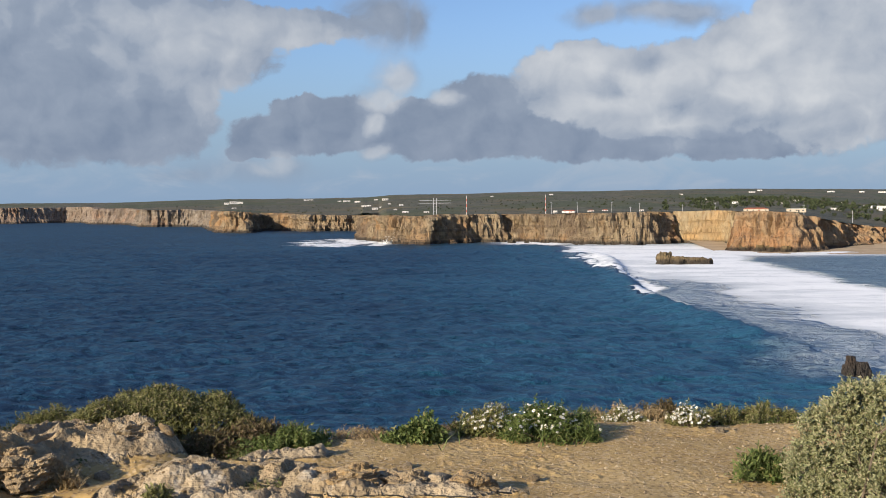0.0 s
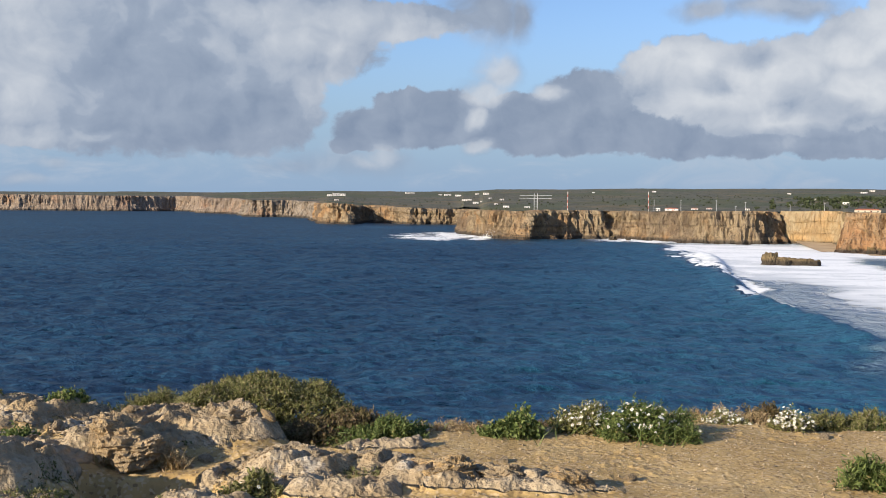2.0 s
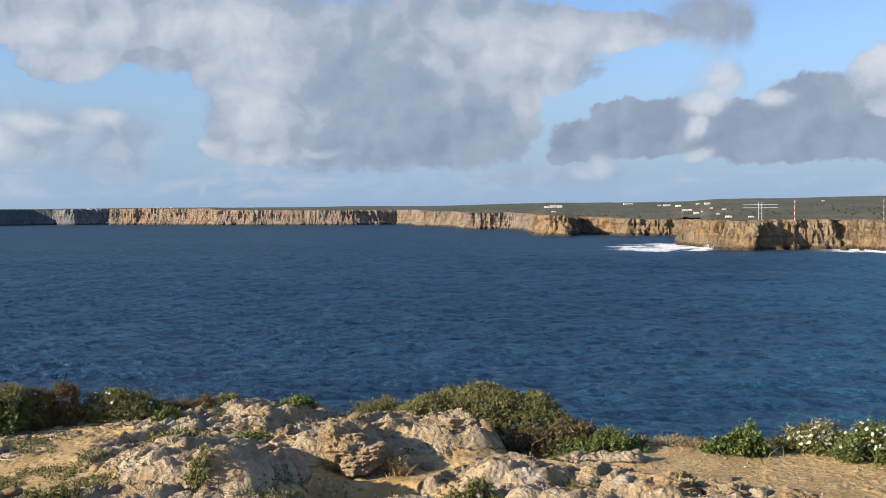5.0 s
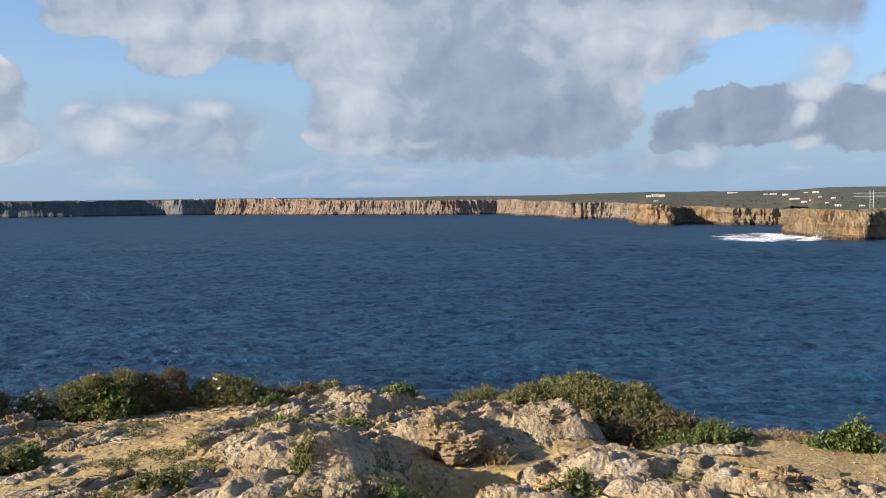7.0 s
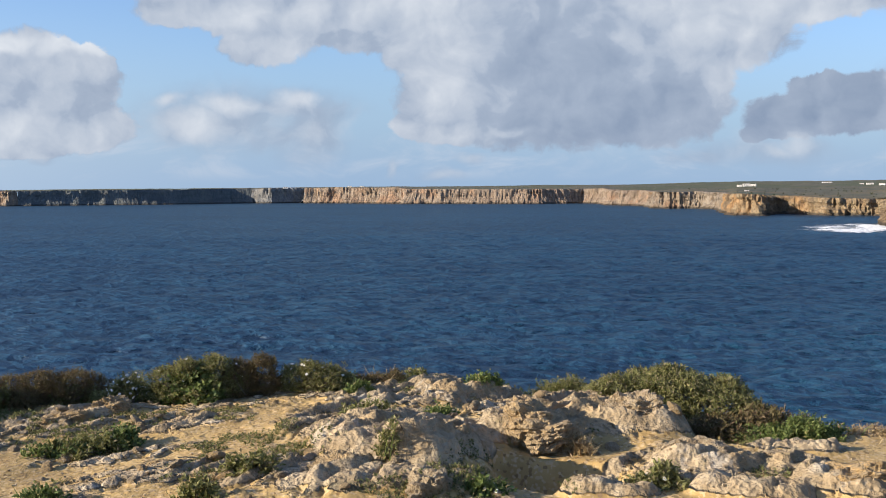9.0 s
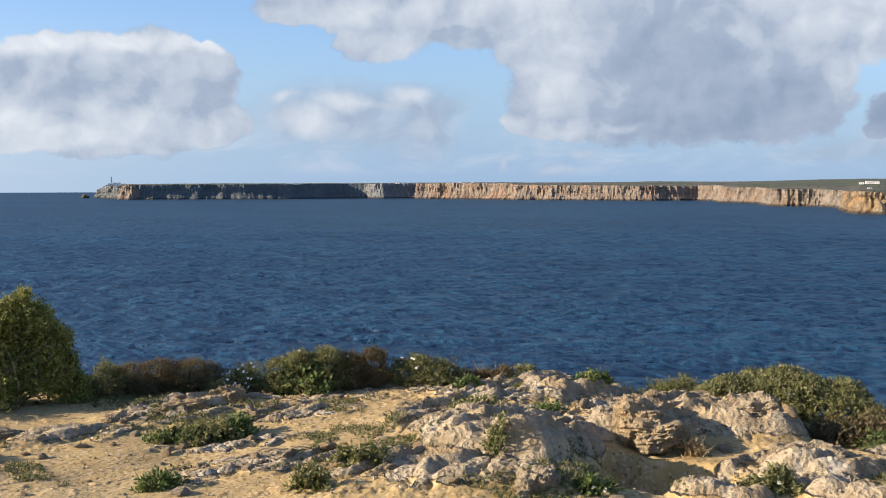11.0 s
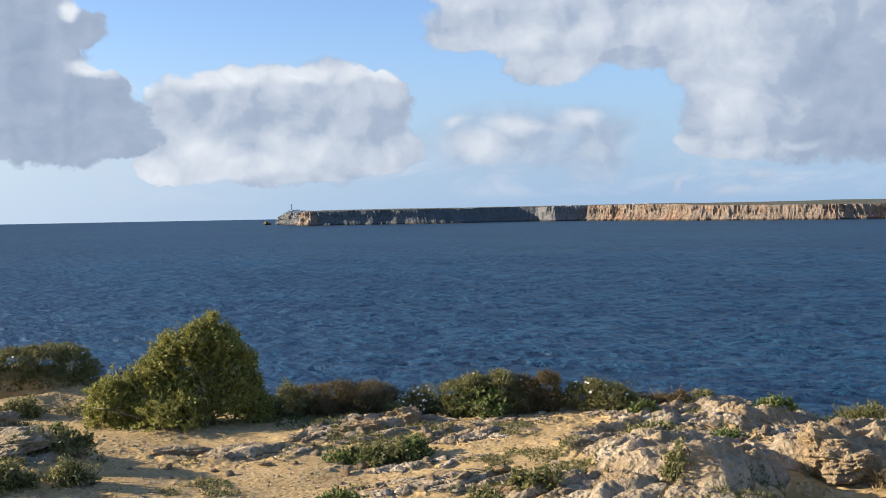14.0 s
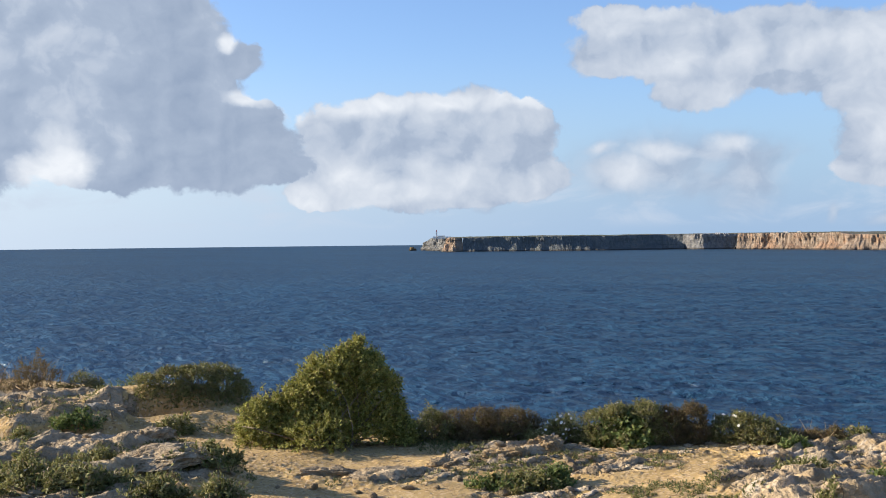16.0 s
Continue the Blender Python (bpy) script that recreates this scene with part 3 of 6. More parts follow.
def build_coast(corners, step, rows, mat, label, seed, rough=1.0, flare=9.0, buttress=34.0):
    """A cliff that follows the shore through its corners (x, y, height over the sea), and the land from its brink to the skyline."""
    p = resample(corners, step)
    run = np.concatenate([[0], np.cumsum(np.hypot(*np.diff(p[:, :2], axis=0).T))]) + 1000 * seed
    t = np.gradient(p[:, :2], axis=0)
    t = np.stack([np.convolve(np.pad(t[:, k], 4, "edge"), np.ones(9) / 9, "valid") for k in (0, 1)], -1)
    nrm = np.stack([-t[:, 1], t[:, 0]], -1)
    nrm /= np.hypot(*nrm.T)[:, None] + 1e-9
    v = np.linspace(0, 1, rows)[:, None]
    s = run[None, :]
    hgt = p[:, 2][None, :] * (1 + 0.07 * (fbm(s / 30, s * 0, 3, seed + 40) - 0.5))
    # buttresses and gullies, finer ribs, bedding
    big = np.abs(fbm(s / buttress + 0 * v, 0.6 * v + 0 * s, 3, seed) - 0.5) * 2
    off = rough * (17 * (0.32 - big) + 11.0 * (fbm(s / 13, v * 0.9 + 0 * s, 3, seed + 9) - 0.5) + 8.5 * (fbm(s / 4.5, v * 1.8, 3, seed + 19) - 0.5))
    # gullies only here and there, most of them in the upper half
    flute = np.abs(fbm(s / 9.0, v * 0.7 + 0 * s, 3, seed + 61) - 0.5) * 2
    gullied = smooth(fbm(s / 55, s * 0 + 3.0, 2, seed + 67), 0.36, 0.60)
    off = off - rough * 8.0 * gullied * np.clip(0.30 - flute, 0, 1) / 0.30 * (0.25 + 0.75 * smooth(v, 0.25, 0.7))
    # beds: harder layers stand out as ledges
    bed = 6.0 * v + 1.2 * fbm(s / 60, s * 0 + 7.0, 3, seed + 71)
    ledge = lattice(np.floor(bed).astype(np.int64), 0 * np.floor(bed).astype(np.int64), seed + 73) - 0.5
    off = off + rough * 4.0 * (fbm(s / 2.3, v * 4.5, 2, seed + 83) - 0.5)
    off = off + rough * (3.0 * ledge + 2.4 * (fbm(v * 9 + 0 * s, s / 70 + 0 * v, 3, seed + 29) - 0.5))
    off = off + flare * (1 - v) ** 2.2 * (0.5 + fbm(s / 22, s * 0 + 2.0, 2, seed + 3)) - 2.5 * smooth(v, 0.86, 1.0) ** 2 * rough
    x = p[:, 0][None] + nrm[:, 0][None] * off
    y = p[:, 1][None] + nrm[:, 1][None] * off
    z = SEA - 1.5 + (hgt + 1.5) * v
    # the brow turns over onto the plateau
    x, y = np.concatenate([x, x[-1:] - nrm[:, 0] * 26]), np.concatenate([y, y[-1:] - nrm[:, 1] * 26])
    z = np.concatenate([z, z[-1:] - 2.0])
    ob = new("cliff", sheet("cliff", np.stack([x, y, z], -1), mat))
    tagged(ob, label, "cliff", group="sea cliffs round the bay", kind="structure")
    COAST.append(p)


build_coast([(420, 900, 15), (337, 912, 16), (304, 892, 20), (263, 852, 26), (243, 830, 29), (206, 862, 30)], 0.9, 34, CLIFF_RUST, "rust orange sandstone cliff behind the beach", 1, 0.9, 16.0)
build_coast([(206, 862, 30), (222, 930, 29.5), (226, 975, 29), (186, 1015, 28.5)], 0.9, 34, CLIFF_SAND, "pale yellow sandstone cliff over the sand", 2, 0.45, 4.0)
build_coast([(186, 1015, 28.5), (160, 980, 29), (115, 989, 28.4), (88, 1020, 27.7), (37, 1073, 27), (-17, 1056, 27), (-43, 1021, 26.7), (-77, 1052, 26.6), (-120, 1206, 24.5), (-112, 1360, 23)], 0.9, 34, CLIFF_OCHRE, "ochre limestone cliff with deep gullies", 3)
build_coast([(-112, 1400, 23), (-161, 1514, 22), (-218, 1502, 23.3), (-294, 1583, 25.4), (-303, 1556, 25.6), (-302, 1474, 27.4), (-331, 1482, 28.4), (-389, 1676, 27)], 2.0, 18, CLIFF_OCHRE, "ochre limestone cliff cut square by a dark cove", 4)
build_coast([(-389, 1676, 27), (-439, 1840, 27.5), (-482, 1896, 29.4), (-562, 1884, 29.4), (-634, 2090, 28.5)], 2.4, 16, CLIFF_GREY, "grey weathered limestone cliff", 5)
build_coast([(-634, 2090, 28.5), (-685, 2163, 32), (-755, 2190, 30), (-834, 2390, 34.5), (-901, 2423, 33.5), (-976, 2335, 33.4), (-1069, 2318, 33.8), (-1137, 2308, 34.2), (-1234, 2292, 34.6), (-1293, 2283, 35.5), (-1325, 2300, 39), (-1532, 2334, 40), (-1612, 2322, 39)], 3.0, 14, CLIFF_FAR, "pinkish limestone cliff across the bay", 6, 0.75, 14.0, 60.0)
build_coast([(-1612, 2322, 39), (-1655, 2405, 39), (-1702, 2296, 38.5), (-1760, 2296, 38)], 3.2, 14, CLIFF_CAPE, "limestone bluff across the bay, painted grey for its shade", 7, 0.55, 12.0, 60.0)
build_coast([(-1760, 2300, 38), (-1800, 2270, 38), (-1860, 2110, 37), (-1935, 2010, 36.6), (-2040, 1900, 36), (-2095, 1835, 35.2)], 3.2, 14, CLIFF_DARK, "scrub covered slope of the far cape, shade and haze in its colour", 8, 0.30, 22.0, 90.0)
build_coast([(-2095, 1835, 35.2), (-2102, 1812, 34.5), (-2128, 1806, 34), (-2150, 1845, 36)], 2.2, 16, CLIFF_FAR, "orange limestone buttress of the far cape", 9, 0.5, 12.0, 60.0)
build_coast([(-2150, 1845, 36), (-2190, 1868, 36), (-2262, 1900, 36), (-2330, 1930, 33), (-2400, 1962, 24), (-2440, 1988, 8)], 3.2, 14, CLIFF_CAPE, "limestone tip of the far cape, painted grey for haze and shadow", 10, 1.0, 8.0, 60.0)


def brow(az):
    """How far off the cliff line is, and how high its brow lies, at each bearing."""
    p = np.concatenate(COAST)
    b = np.degrees(np.arctan2(-p[:, 0], p[:, 1]))
    k = np.argsort(b)
    smoothed = [np.convolve(np.pad(q[k], 20, "edge"), np.ones(41) / 41, "valid") for q in (np.hypot(p[:, 0], p[:, 1]), p[:, 2])]
    return np.interp(az, b[k], smoothed[0]), np.interp(az, b[k], smoothed[1])


def land_z(x, y):
    x, y = np.asarray(x, float), np.asarray(y, float)
    az, d = np.degrees(np.arctan2(-x, y)), np.hypot(x, y)
    near, high = brow(az)
    ridge = 1.6 + 4900 * np.tan(np.radians(np.interp(az, RIDGE_AZ, RIDGE_EL)))
    f = np.clip((d - near) / (4900 - near), 0, 1)
    low = SEA + high - 0.8
    lump = (fbm(x / 260, y / 260, 4, 77) - 0.5) * 7 * smooth(d - near, 60, 600) + (fbm(x / 14, y / 14, 3, 78) - 0.5) * 1.8 * smooth(d - near, 4, 40)
    return low + (ridge - low) * f ** 1.05 + lump


def build_land():
    az, r = np.arange(-30, 51.6, 0.055), np.geomspace(815, 4940, 150)
    a, d = np.meshgrid(np.radians(az), r)
    x, y = -np.sin(a) * d, np.cos(a) * d
    shore = np.concatenate(COAST)[:, :2]
    ring = np.concatenate([[(3400, 3600), (700, 900)], shore[::1], [(-3350, 2800), (-2500, 4300), (0, 5200)]])
    inside = np.zeros(x.shape, bool)
    for row in range(len(r)):
        px, py = x[row], y[row]
        hit = np.zeros(len(az), bool)
        x0, y0 = ring[:, 0], ring[:, 1]
        x1, y1 = np.roll(x0, -1), np.roll(y0, -1)
        lo, hi = py.min() - 1, py.max() + 1
        use = (np.minimum(y0, y1) < hi) & (np.maximum(y0, y1) > lo)
        for ax, ay, bx, by in zip(x0[use], y0[use], x1[use], y1[use]):
            if ay != by:
                hit ^= ((ay > py) != (by > py)) & (px < (bx - ax) * (py - ay) / (by - ay) + ax)
        inside[row] = hit
    me = sheet("headland", np.stack([x, y, land_z(x, y)], -1), SCRUB, soft=True)
    keep = inside[:-1, :-1] & inside[1:, 1:] & inside[1:, :-1] & inside[:-1, 1:]
    bm = bmesh.new()
    bm.from_mesh(me)
    bm.faces.ensure_lookup_table()
    bmesh.ops.delete(bm, geom=[bm.faces[i] for i in np.flatnonzero(~keep.reshape(-1))], context="FACES")
    bm.to_mesh(me)
    bm.free()
    tagged(new("headland", me), "dark olive heath plateau behind the sea cliffs", "headland", kind="structure")


build_land()


# ---------------------------------------------------------------- the clifftop where the camera stands
BRINK_AZ = [-180, -60, -24, -16, -8, 0, 8, 14, 20, 26, 31, 38, 48, 55, 62, 70, 80, 110, 180]
BRINK_D = [14, 10, 8.9, 8.7, 8.4, 8.15, 7.95, 8.2, 8.5, 8.75, 8.9, 9.0, 9.3, 10.2, 11.6, 14.0, 15.5, 17, 14]

# outcrops: x, y, half length, half width, turn, height, share of bare rock
MOUNDS = []
MOUNDS.append((-2.45, 6.70, 0.95, 0.55, 19, 0.26, 1.0))
MOUNDS.append((-1.53, 6.02, 0.8, 0.4, 14, 0.06, 1.0))
MOUNDS.append((-0.58, 5.99, 0.75, 0.32, 5, 0.07, 0.9))
MOUNDS.append((0.01, 5.92, 0.35, 0.2, 0, 0.05, 0.9))
MOUNDS.append((-1.18, 6.75, 0.45, 0.25, 9, 0.05, 1.0))
MOUNDS.append((-3.85, 7.08, 1.30, 0.70, 48, 0.10, 0.9))
MOUNDS.append((-3.24, 4.91, 1.20, 0.70, 33, 0.14, 0.9))
MOUNDS.append((-2.31, 6.68, 0.80, 0.40, 19, 0.20, 1.0))
MOUNDS.append((-4.03, 7.61, 0.60, 0.40, 27, 0.10, 1.0))
MOUNDS.append((-5.11, 6.61, 1.00, 0.60, 37, 0.05, 0.7))
MOUNDS.append((-5.82, 5.59, 0.80, 0.50, 46, 0.12, 0.8))
MOUNDS.append((-1.51, 6.0, 0.8, 0.5, 14, 0.05, 1.0))
MOUNDS.append((-4.45, 4.55, 0.80, 0.45, 44, 0.04, 0.6))
MOUNDS.append((-5.75, 5.42, 0.80, 0.50, 46, 0.08, 0.7))
MOUNDS.append((-6.03, 4.50, 0.90, 0.30, 53, 0.05, 0.6))
MOUNDS.append((-6.67, 2.99, 1.00, 0.50, 65, 0.24, 0.9))
MOUNDS.append((-7.79, 2.99, 1.10, 0.50, 69, 0.26, 0.9))
MOUNDS.append((-9.16, 3.53, 0.80, 0.55, 68, 0.48, 0.9))
MOUNDS.append((-9.20, 4.35, 1.40, 1.05, 64, 0.46, 0.25))
MOUNDS.append((-6.64, 2.22, 1.20, 0.60, 71, 0.16, 0.7))
MOUNDS.append((-10.80, 3.78, 1.40, 0.80, 70, 0.15, 0.9))
MOUNDS.append((-3.90, 6.30, 0.70, 0.95, 8, 0.06, 0.85))
MOUNDS.append((-4.60, 7.00, 0.85, 0.50, 36, 0.06, 0.8))
MOUNDS.append((-4.15, 4.72, 0.95, 0.26, 44, 0.06, 0.85))
MOUNDS.append((-5.05, 5.75, 0.55, 0.30, 44, 0.07, 0.85))
MOUNDS.append((-4.95, 4.95, 0.55, 0.20, 46, 0.05, 0.8))
# steep-sided blocks: x, y, half length, half width, turn, height of the top, how much it tilts down to the back
BLOCKS = [
    (-3.24, 5.70, 0.60, 0.66, 10, 0.185, 0.14),
    (-2.95, 5.32, 0.27, 0.32, 24, 0.25, 0.05),
    (-2.69, 6.26, 0.36, 0.24, 24, 0.185, 0.05),
    (-2.22, 6.82, 0.46, 0.30, 16, 0.155, 0.05),
    (-2.75, 7.05, 0.40, 0.30, 22, 0.135, 0.04),
    (-1.58, 6.12, 0.33, 0.20, 20, 0.11, 0.05),
    (-1.12, 6.33, 0.27, 0.14, 8, 0.05, 0.03),
    (-0.52, 5.92, 0.66, 0.26, 4, 0.11, 0.04),
    (-1.15, 5.66, 0.36, 0.22, 10, 0.10, 0.03),
    (-1.86, 5.36, 0.26, 0.16, 18, 0.08, 0.03),
    (-3.75, 7.30, 0.36, 0.30, 30, 0.135, 0.03),
]
# hollows
MOUNDS.append((-1.55, 7.02, 0.8, 0.42, 12, -0.05, 0.0))
MOUNDS.append((-2.30, 5.62, 0.50, 0.38, 24, -0.26, 0.0))
MOUNDS.append((-9.02, 3.82, 1.00, 0.28, 67, -0.14, 0.0))
MOUNDS.append((-10.41, 5.82, 0.50, 0.60, 60, -0.15, 0.0))


def relief(x, y):
    """Height and share of bare rock at each place."""
    az, d = np.degrees(np.arctan2(-x, y)), np.hypot(x, y)
    z = 0.10 * (fbm(x / 2.3, y / 2.3, 3, 11) - 0.5) + 0.035 * (fbm(x / 0.5, y / 0.5, 3, 12) - 0.5) * smooth(d, 4.0, 5.0) * smooth(np.abs(az - 25.5), 53, 49)
    rock, lift = np.zeros_like(x), np.zeros_like(x)
    # the rock rises gently to a rib and falls off steeply beyond it
    z = z + np.interp(az, [-180, 10, 18, 22.5, 25, 28, 36, 46, 56, 64, 180], [0, 0, 0.0, -0.02, 0.02, 0.08, 0.05, -0.05, -0.06, 0.0, 0.0]) * smooth(d, 4.5, 6.5)
    for mx, my, rx, ry, turn, h, bare in MOUNDS:
        c, s = math.cos(radians(turn)), math.sin(radians(turn))
        u, v = ((x - mx) * c + (y - my) * s) / rx, (-(x - mx) * s + (y - my) * c) / ry
        wob = 0.35 * (fbm(x / 0.45, y / 0.45, 3, 21) - 0.5) * 2
        g = smooth(np.hypot(u, v) + wob * (0.4 if h > 0 and bare < 0.3 else 1.0), 1.0, 0.05 if h > 0 and bare < 0.3 else 0.45)
        lift = np.where(h < 0, np.minimum(lift, lift * (1 - g) + h * g / 0.55), np.maximum(lift, h * g))
        rock = np.where(h < 0, rock * (1 - 0.5 * g), np.maximum(rock, bare * g))
    z = z + 0.55 * lift
    block = np.zeros_like(x)
    for mx, my, rx, ry, turn, h, tilt in BLOCKS:
        c, q = math.cos(radians(turn)), math.sin(radians(turn))
        bu, bv = ((x - mx) * c + (y - my) * q) / rx, (-(x - mx) * q + (y - my) * c) / ry
        ragged = 0.5 * (fbm(x / 0.30, y / 0.30, 4, 23, 0.6) - 0.5)
        g = smooth((np.abs(bu) ** 2.6 + np.abs(bv) ** 2.6) ** (1 / 2.6) + ragged, 1.04, 0.66)
        top = h - tilt * np.clip(bv, -1, 1) * 0.5 - 0.03 * bu
        z = np.where(g > 0, np.maximum(z, z * (1 - g) + np.maximum(top, z) * g), z)
        rock, block = np.maximum(rock, g), np.maximum(block, g)
    # thin beds that run away from the eye; each rises gently and breaks off on its shaded side
    u, v = y * 0.97 + x * 0.24, x * 0.97 - y * 0.24
    bed = v / 0.23 + 2.4 * fbm(u / 1.2, v / 0.6, 3, 31) + 0.75 * fbm(u / 0.24, v / 0.17, 3, 32) + 0.25 * fbm(x / 0.05, y / 0.05, 2, 33)
    k = np.floor(bed)
    f = bed - k
    strong = value_noise(k * 3.7, u / 0.42 + k * 1.9, 34)
    ledge = np.where(f < 0.84, f / 0.84, (1 - f) / 0.16) * (0.25 + 1.1 * strong)
    # joints that break the beds into angular blocks, each tipped its own way
    warp_a, warp_b = fbm(x * 2.1, y * 2.1, 3, 41), fbm(x * 2.1, y * 2.1, 3, 42)
    rim, tone, lean = cells(v / 0.25 + 0.8 * warp_a, u / 0.42 + 0.8 * warp_b, 43)
    joint = smooth(rim, 0.0, 0.07)
    rim2, tone2, lean2 = cells(x / 0.105 + 0.9 * fbm(x * 7, y * 7, 2, 45), y / 0.12 + 0.9 * fbm(x * 7, y * 7, 2, 46), 44)
    crack2 = smooth(rim2, 0.0, 0.13)
    crag = 1 - np.abs(2 * fbm(x / 0.21, y / 0.21, 5, 51, 0.62) - 1)
    pock = np.maximum(0.42 - fbm(x / 0.055, y / 0.055, 3, 53, 0.6), 0)
    craggy = 0.066 * (ledge - 0.45) + (0.050 * (tone - 0.5) + 0.060 * lean) * joint - 0.032 * (1 - joint)
    craggy = craggy + (0.020 * (tone2 - 0.5) + 0.022 * lean2) * crack2 - 0.010 * (1 - crack2) + 0.060 * (crag - 0.74) - 0.07 * pock
    z = z + rock * craggy * np.interp(az, [4, 14, 24, 30, 44, 56], [0.7, 0.9, 1.0, 1.0, 0.85, 1.0])
    # crumbs of soil
    near_detail = smooth(d, 4.7, 5.1) * smooth(np.abs(az - 25.5), 51, 49)
    z = z + near_detail * (1 - rock) * 0.008 * np.maximum(fbm(x / 0.055, y / 0.055, 3, 61) - 0.57, 0) * 5 * smooth(fbm(x / 0.4, y / 0.4, 2, 63), 0.4, 0.6)
    share = np.clip(rock * (0.15 + 0.95 * smooth(craggy + 0.05 * (strong - 0.5), -0.055, 0.005)) + 0.25 * smooth(rock, 0.8, 1.0) + 0.5 * smooth(block, 0.02, 0.4), 0, 1)
    brink = np.interp(az, BRINK_AZ, BRINK_D) + 0.5 * (fbm(az / 3.0, az * 0, 3, 71) - 0.5)
    over = d - brink
    z = z - 0.10 * smooth(over, -0.6, 0.1) - np.where(over > 0, over * 1.6 + over ** 2 * 1.2, 0)
    share = np.maximum(share, smooth(over, 0.1, 0.5))
    return np.maximum(z, SEA - 3), share


def build_ground():
    az = np.concatenate([np.arange(-25, 76, 0.09), np.arange(76, 335, 3.0)])
    r = np.concatenate([np.linspace(0.05, 4.9, 60), np.arange(5.0, 9.6, 0.0135), np.arange(9.6, 14.5, 0.045), np.geomspace(14.5, 26, 40)])
    a, d = np.meshgrid(np.radians(az), r)
    x, y = -np.sin(a) * d, np.cos(a) * d
    z, share = relief(x, y)
    # weathering rounds the steep faces: spread each height over its neighbours there
    worn = z.copy()
    for _ in range(3):
        worn[:, 2:-2] = (worn[:, :-4] + 2 * worn[:, 1:-3] + 3 * worn[:, 2:-2] + 2 * worn[:, 3:-1] + worn[:, 4:]) / 9
        worn[1:-1] = (worn[:-2] + 2 * worn[1:-1] + worn[2:]) / 4
    drop = np.abs(np.gradient(worn, axis=0)) / np.abs(np.gradient(d, axis=0))
    steep = smooth(drop, 0.25, 0.9)
    z = z + (worn - z) * np.clip(0.35 + steep, 0, 1) * smooth(share, 0.1, 0.4)
    me = sheet("ground", np.stack([x, y, z], -1), GROUND, closed=True, soft=True)
    att = me.attributes.new("rock", "FLOAT", "POINT")
    att.data.foreach_set("value", share.reshape(-1).astype(np.float32))
    tagged(new("ground", me), "sandy dirt clifftop with outcrops of pale limestone", "ground", kind="structure")


build_ground()


# ---------------------------------------------------------------- plants and stones near the camera
def part(name, me, parent, label=""):
    ob = new(name, me)
    ob.parent = parent
    return tagged(ob, label, kind="stuff" if name in ("petals", "flower_eyes", "dry_twigs", "grass", "foliage", "woody_base") else "")


def thing(name, where, label, category, group="", kind=""):
    ob = new(name)
    ob.location = where
    return tagged(ob, label, category, group, kind)


def ground_z(x, y):
    return float(relief(np.array([float(x)]), np.array([float(y)]))[0][0])


def polygons(name, verts, faces, mat, soft=False):
    """A mesh from an array of vertices and an array of faces, all with the same number of corners."""
    me = bpy.data.meshes.new(name)
    k = faces.shape[1]
    me.vertices.add(len(verts))
    me.vertices.foreach_set("co", np.asarray(verts, np.float32).reshape(-1))
    me.loops.add(faces.size)
    me.loops.foreach_set("vertex_index", faces.reshape(-1).astype(np.int32))
    me.polygons.add(len(faces))
    me.polygons.foreach_set("loop_start", np.arange(0, faces.size, k, dtype=np.int32))
    me.polygons.foreach_set("use_smooth", np.full(len(faces), soft))
    me.update(calc_edges=True)
    me.materials.append(mat)
    return me


def make_leaf(name, shadow, main, light, dry, dry_share=0.12):
    m, n = material(name)
    rnd = n.node("ShaderNodeNewGeometry").outputs["Random Per Island"]
    wide = n.noise(n.where, 6.0, 3.0, 0.6)
    c = n.mix(n.span(rnd, 0.0, 0.55), shadow, main)
    c = n.mix(n.span(rnd, 0.5, 0.95, 0.0, 0.8), c, light)
    c = n.mix(n.span(wide, 0.5, 0.68, 0.0, 0.5), c, light)
    c = n.mix(n.span(rnd, 1.0 - dry_share - 0.03, 1.0 - dry_share), c, dry)
    finish(n, c, 0.62, None, 0.3)
    through_leaf = n.node("ShaderNodeBsdfTranslucent")
    n.put(through_leaf.inputs[0], c)
    both = n.node("ShaderNodeMixShader")
    both.inputs[0].default_value = 0.30
    n.put(both.inputs[1], n.shader.outputs[0])
    n.put(both.inputs[2], through_leaf.outputs[0])
    n.put(n.out.inputs[0], both.outputs[0])
    return m


def make_plain(name, a, b, scale, rough=0.8, bumpy=0.0):
    m, n = material(name)
    g = n.noise(n.where, scale, 5.0, 0.65)
    finish(n, n.mix(n.span(g, 0.35, 0.65), a, b), rough, n.bump(g, 0.6, bumpy) if bumpy else None)
    return m


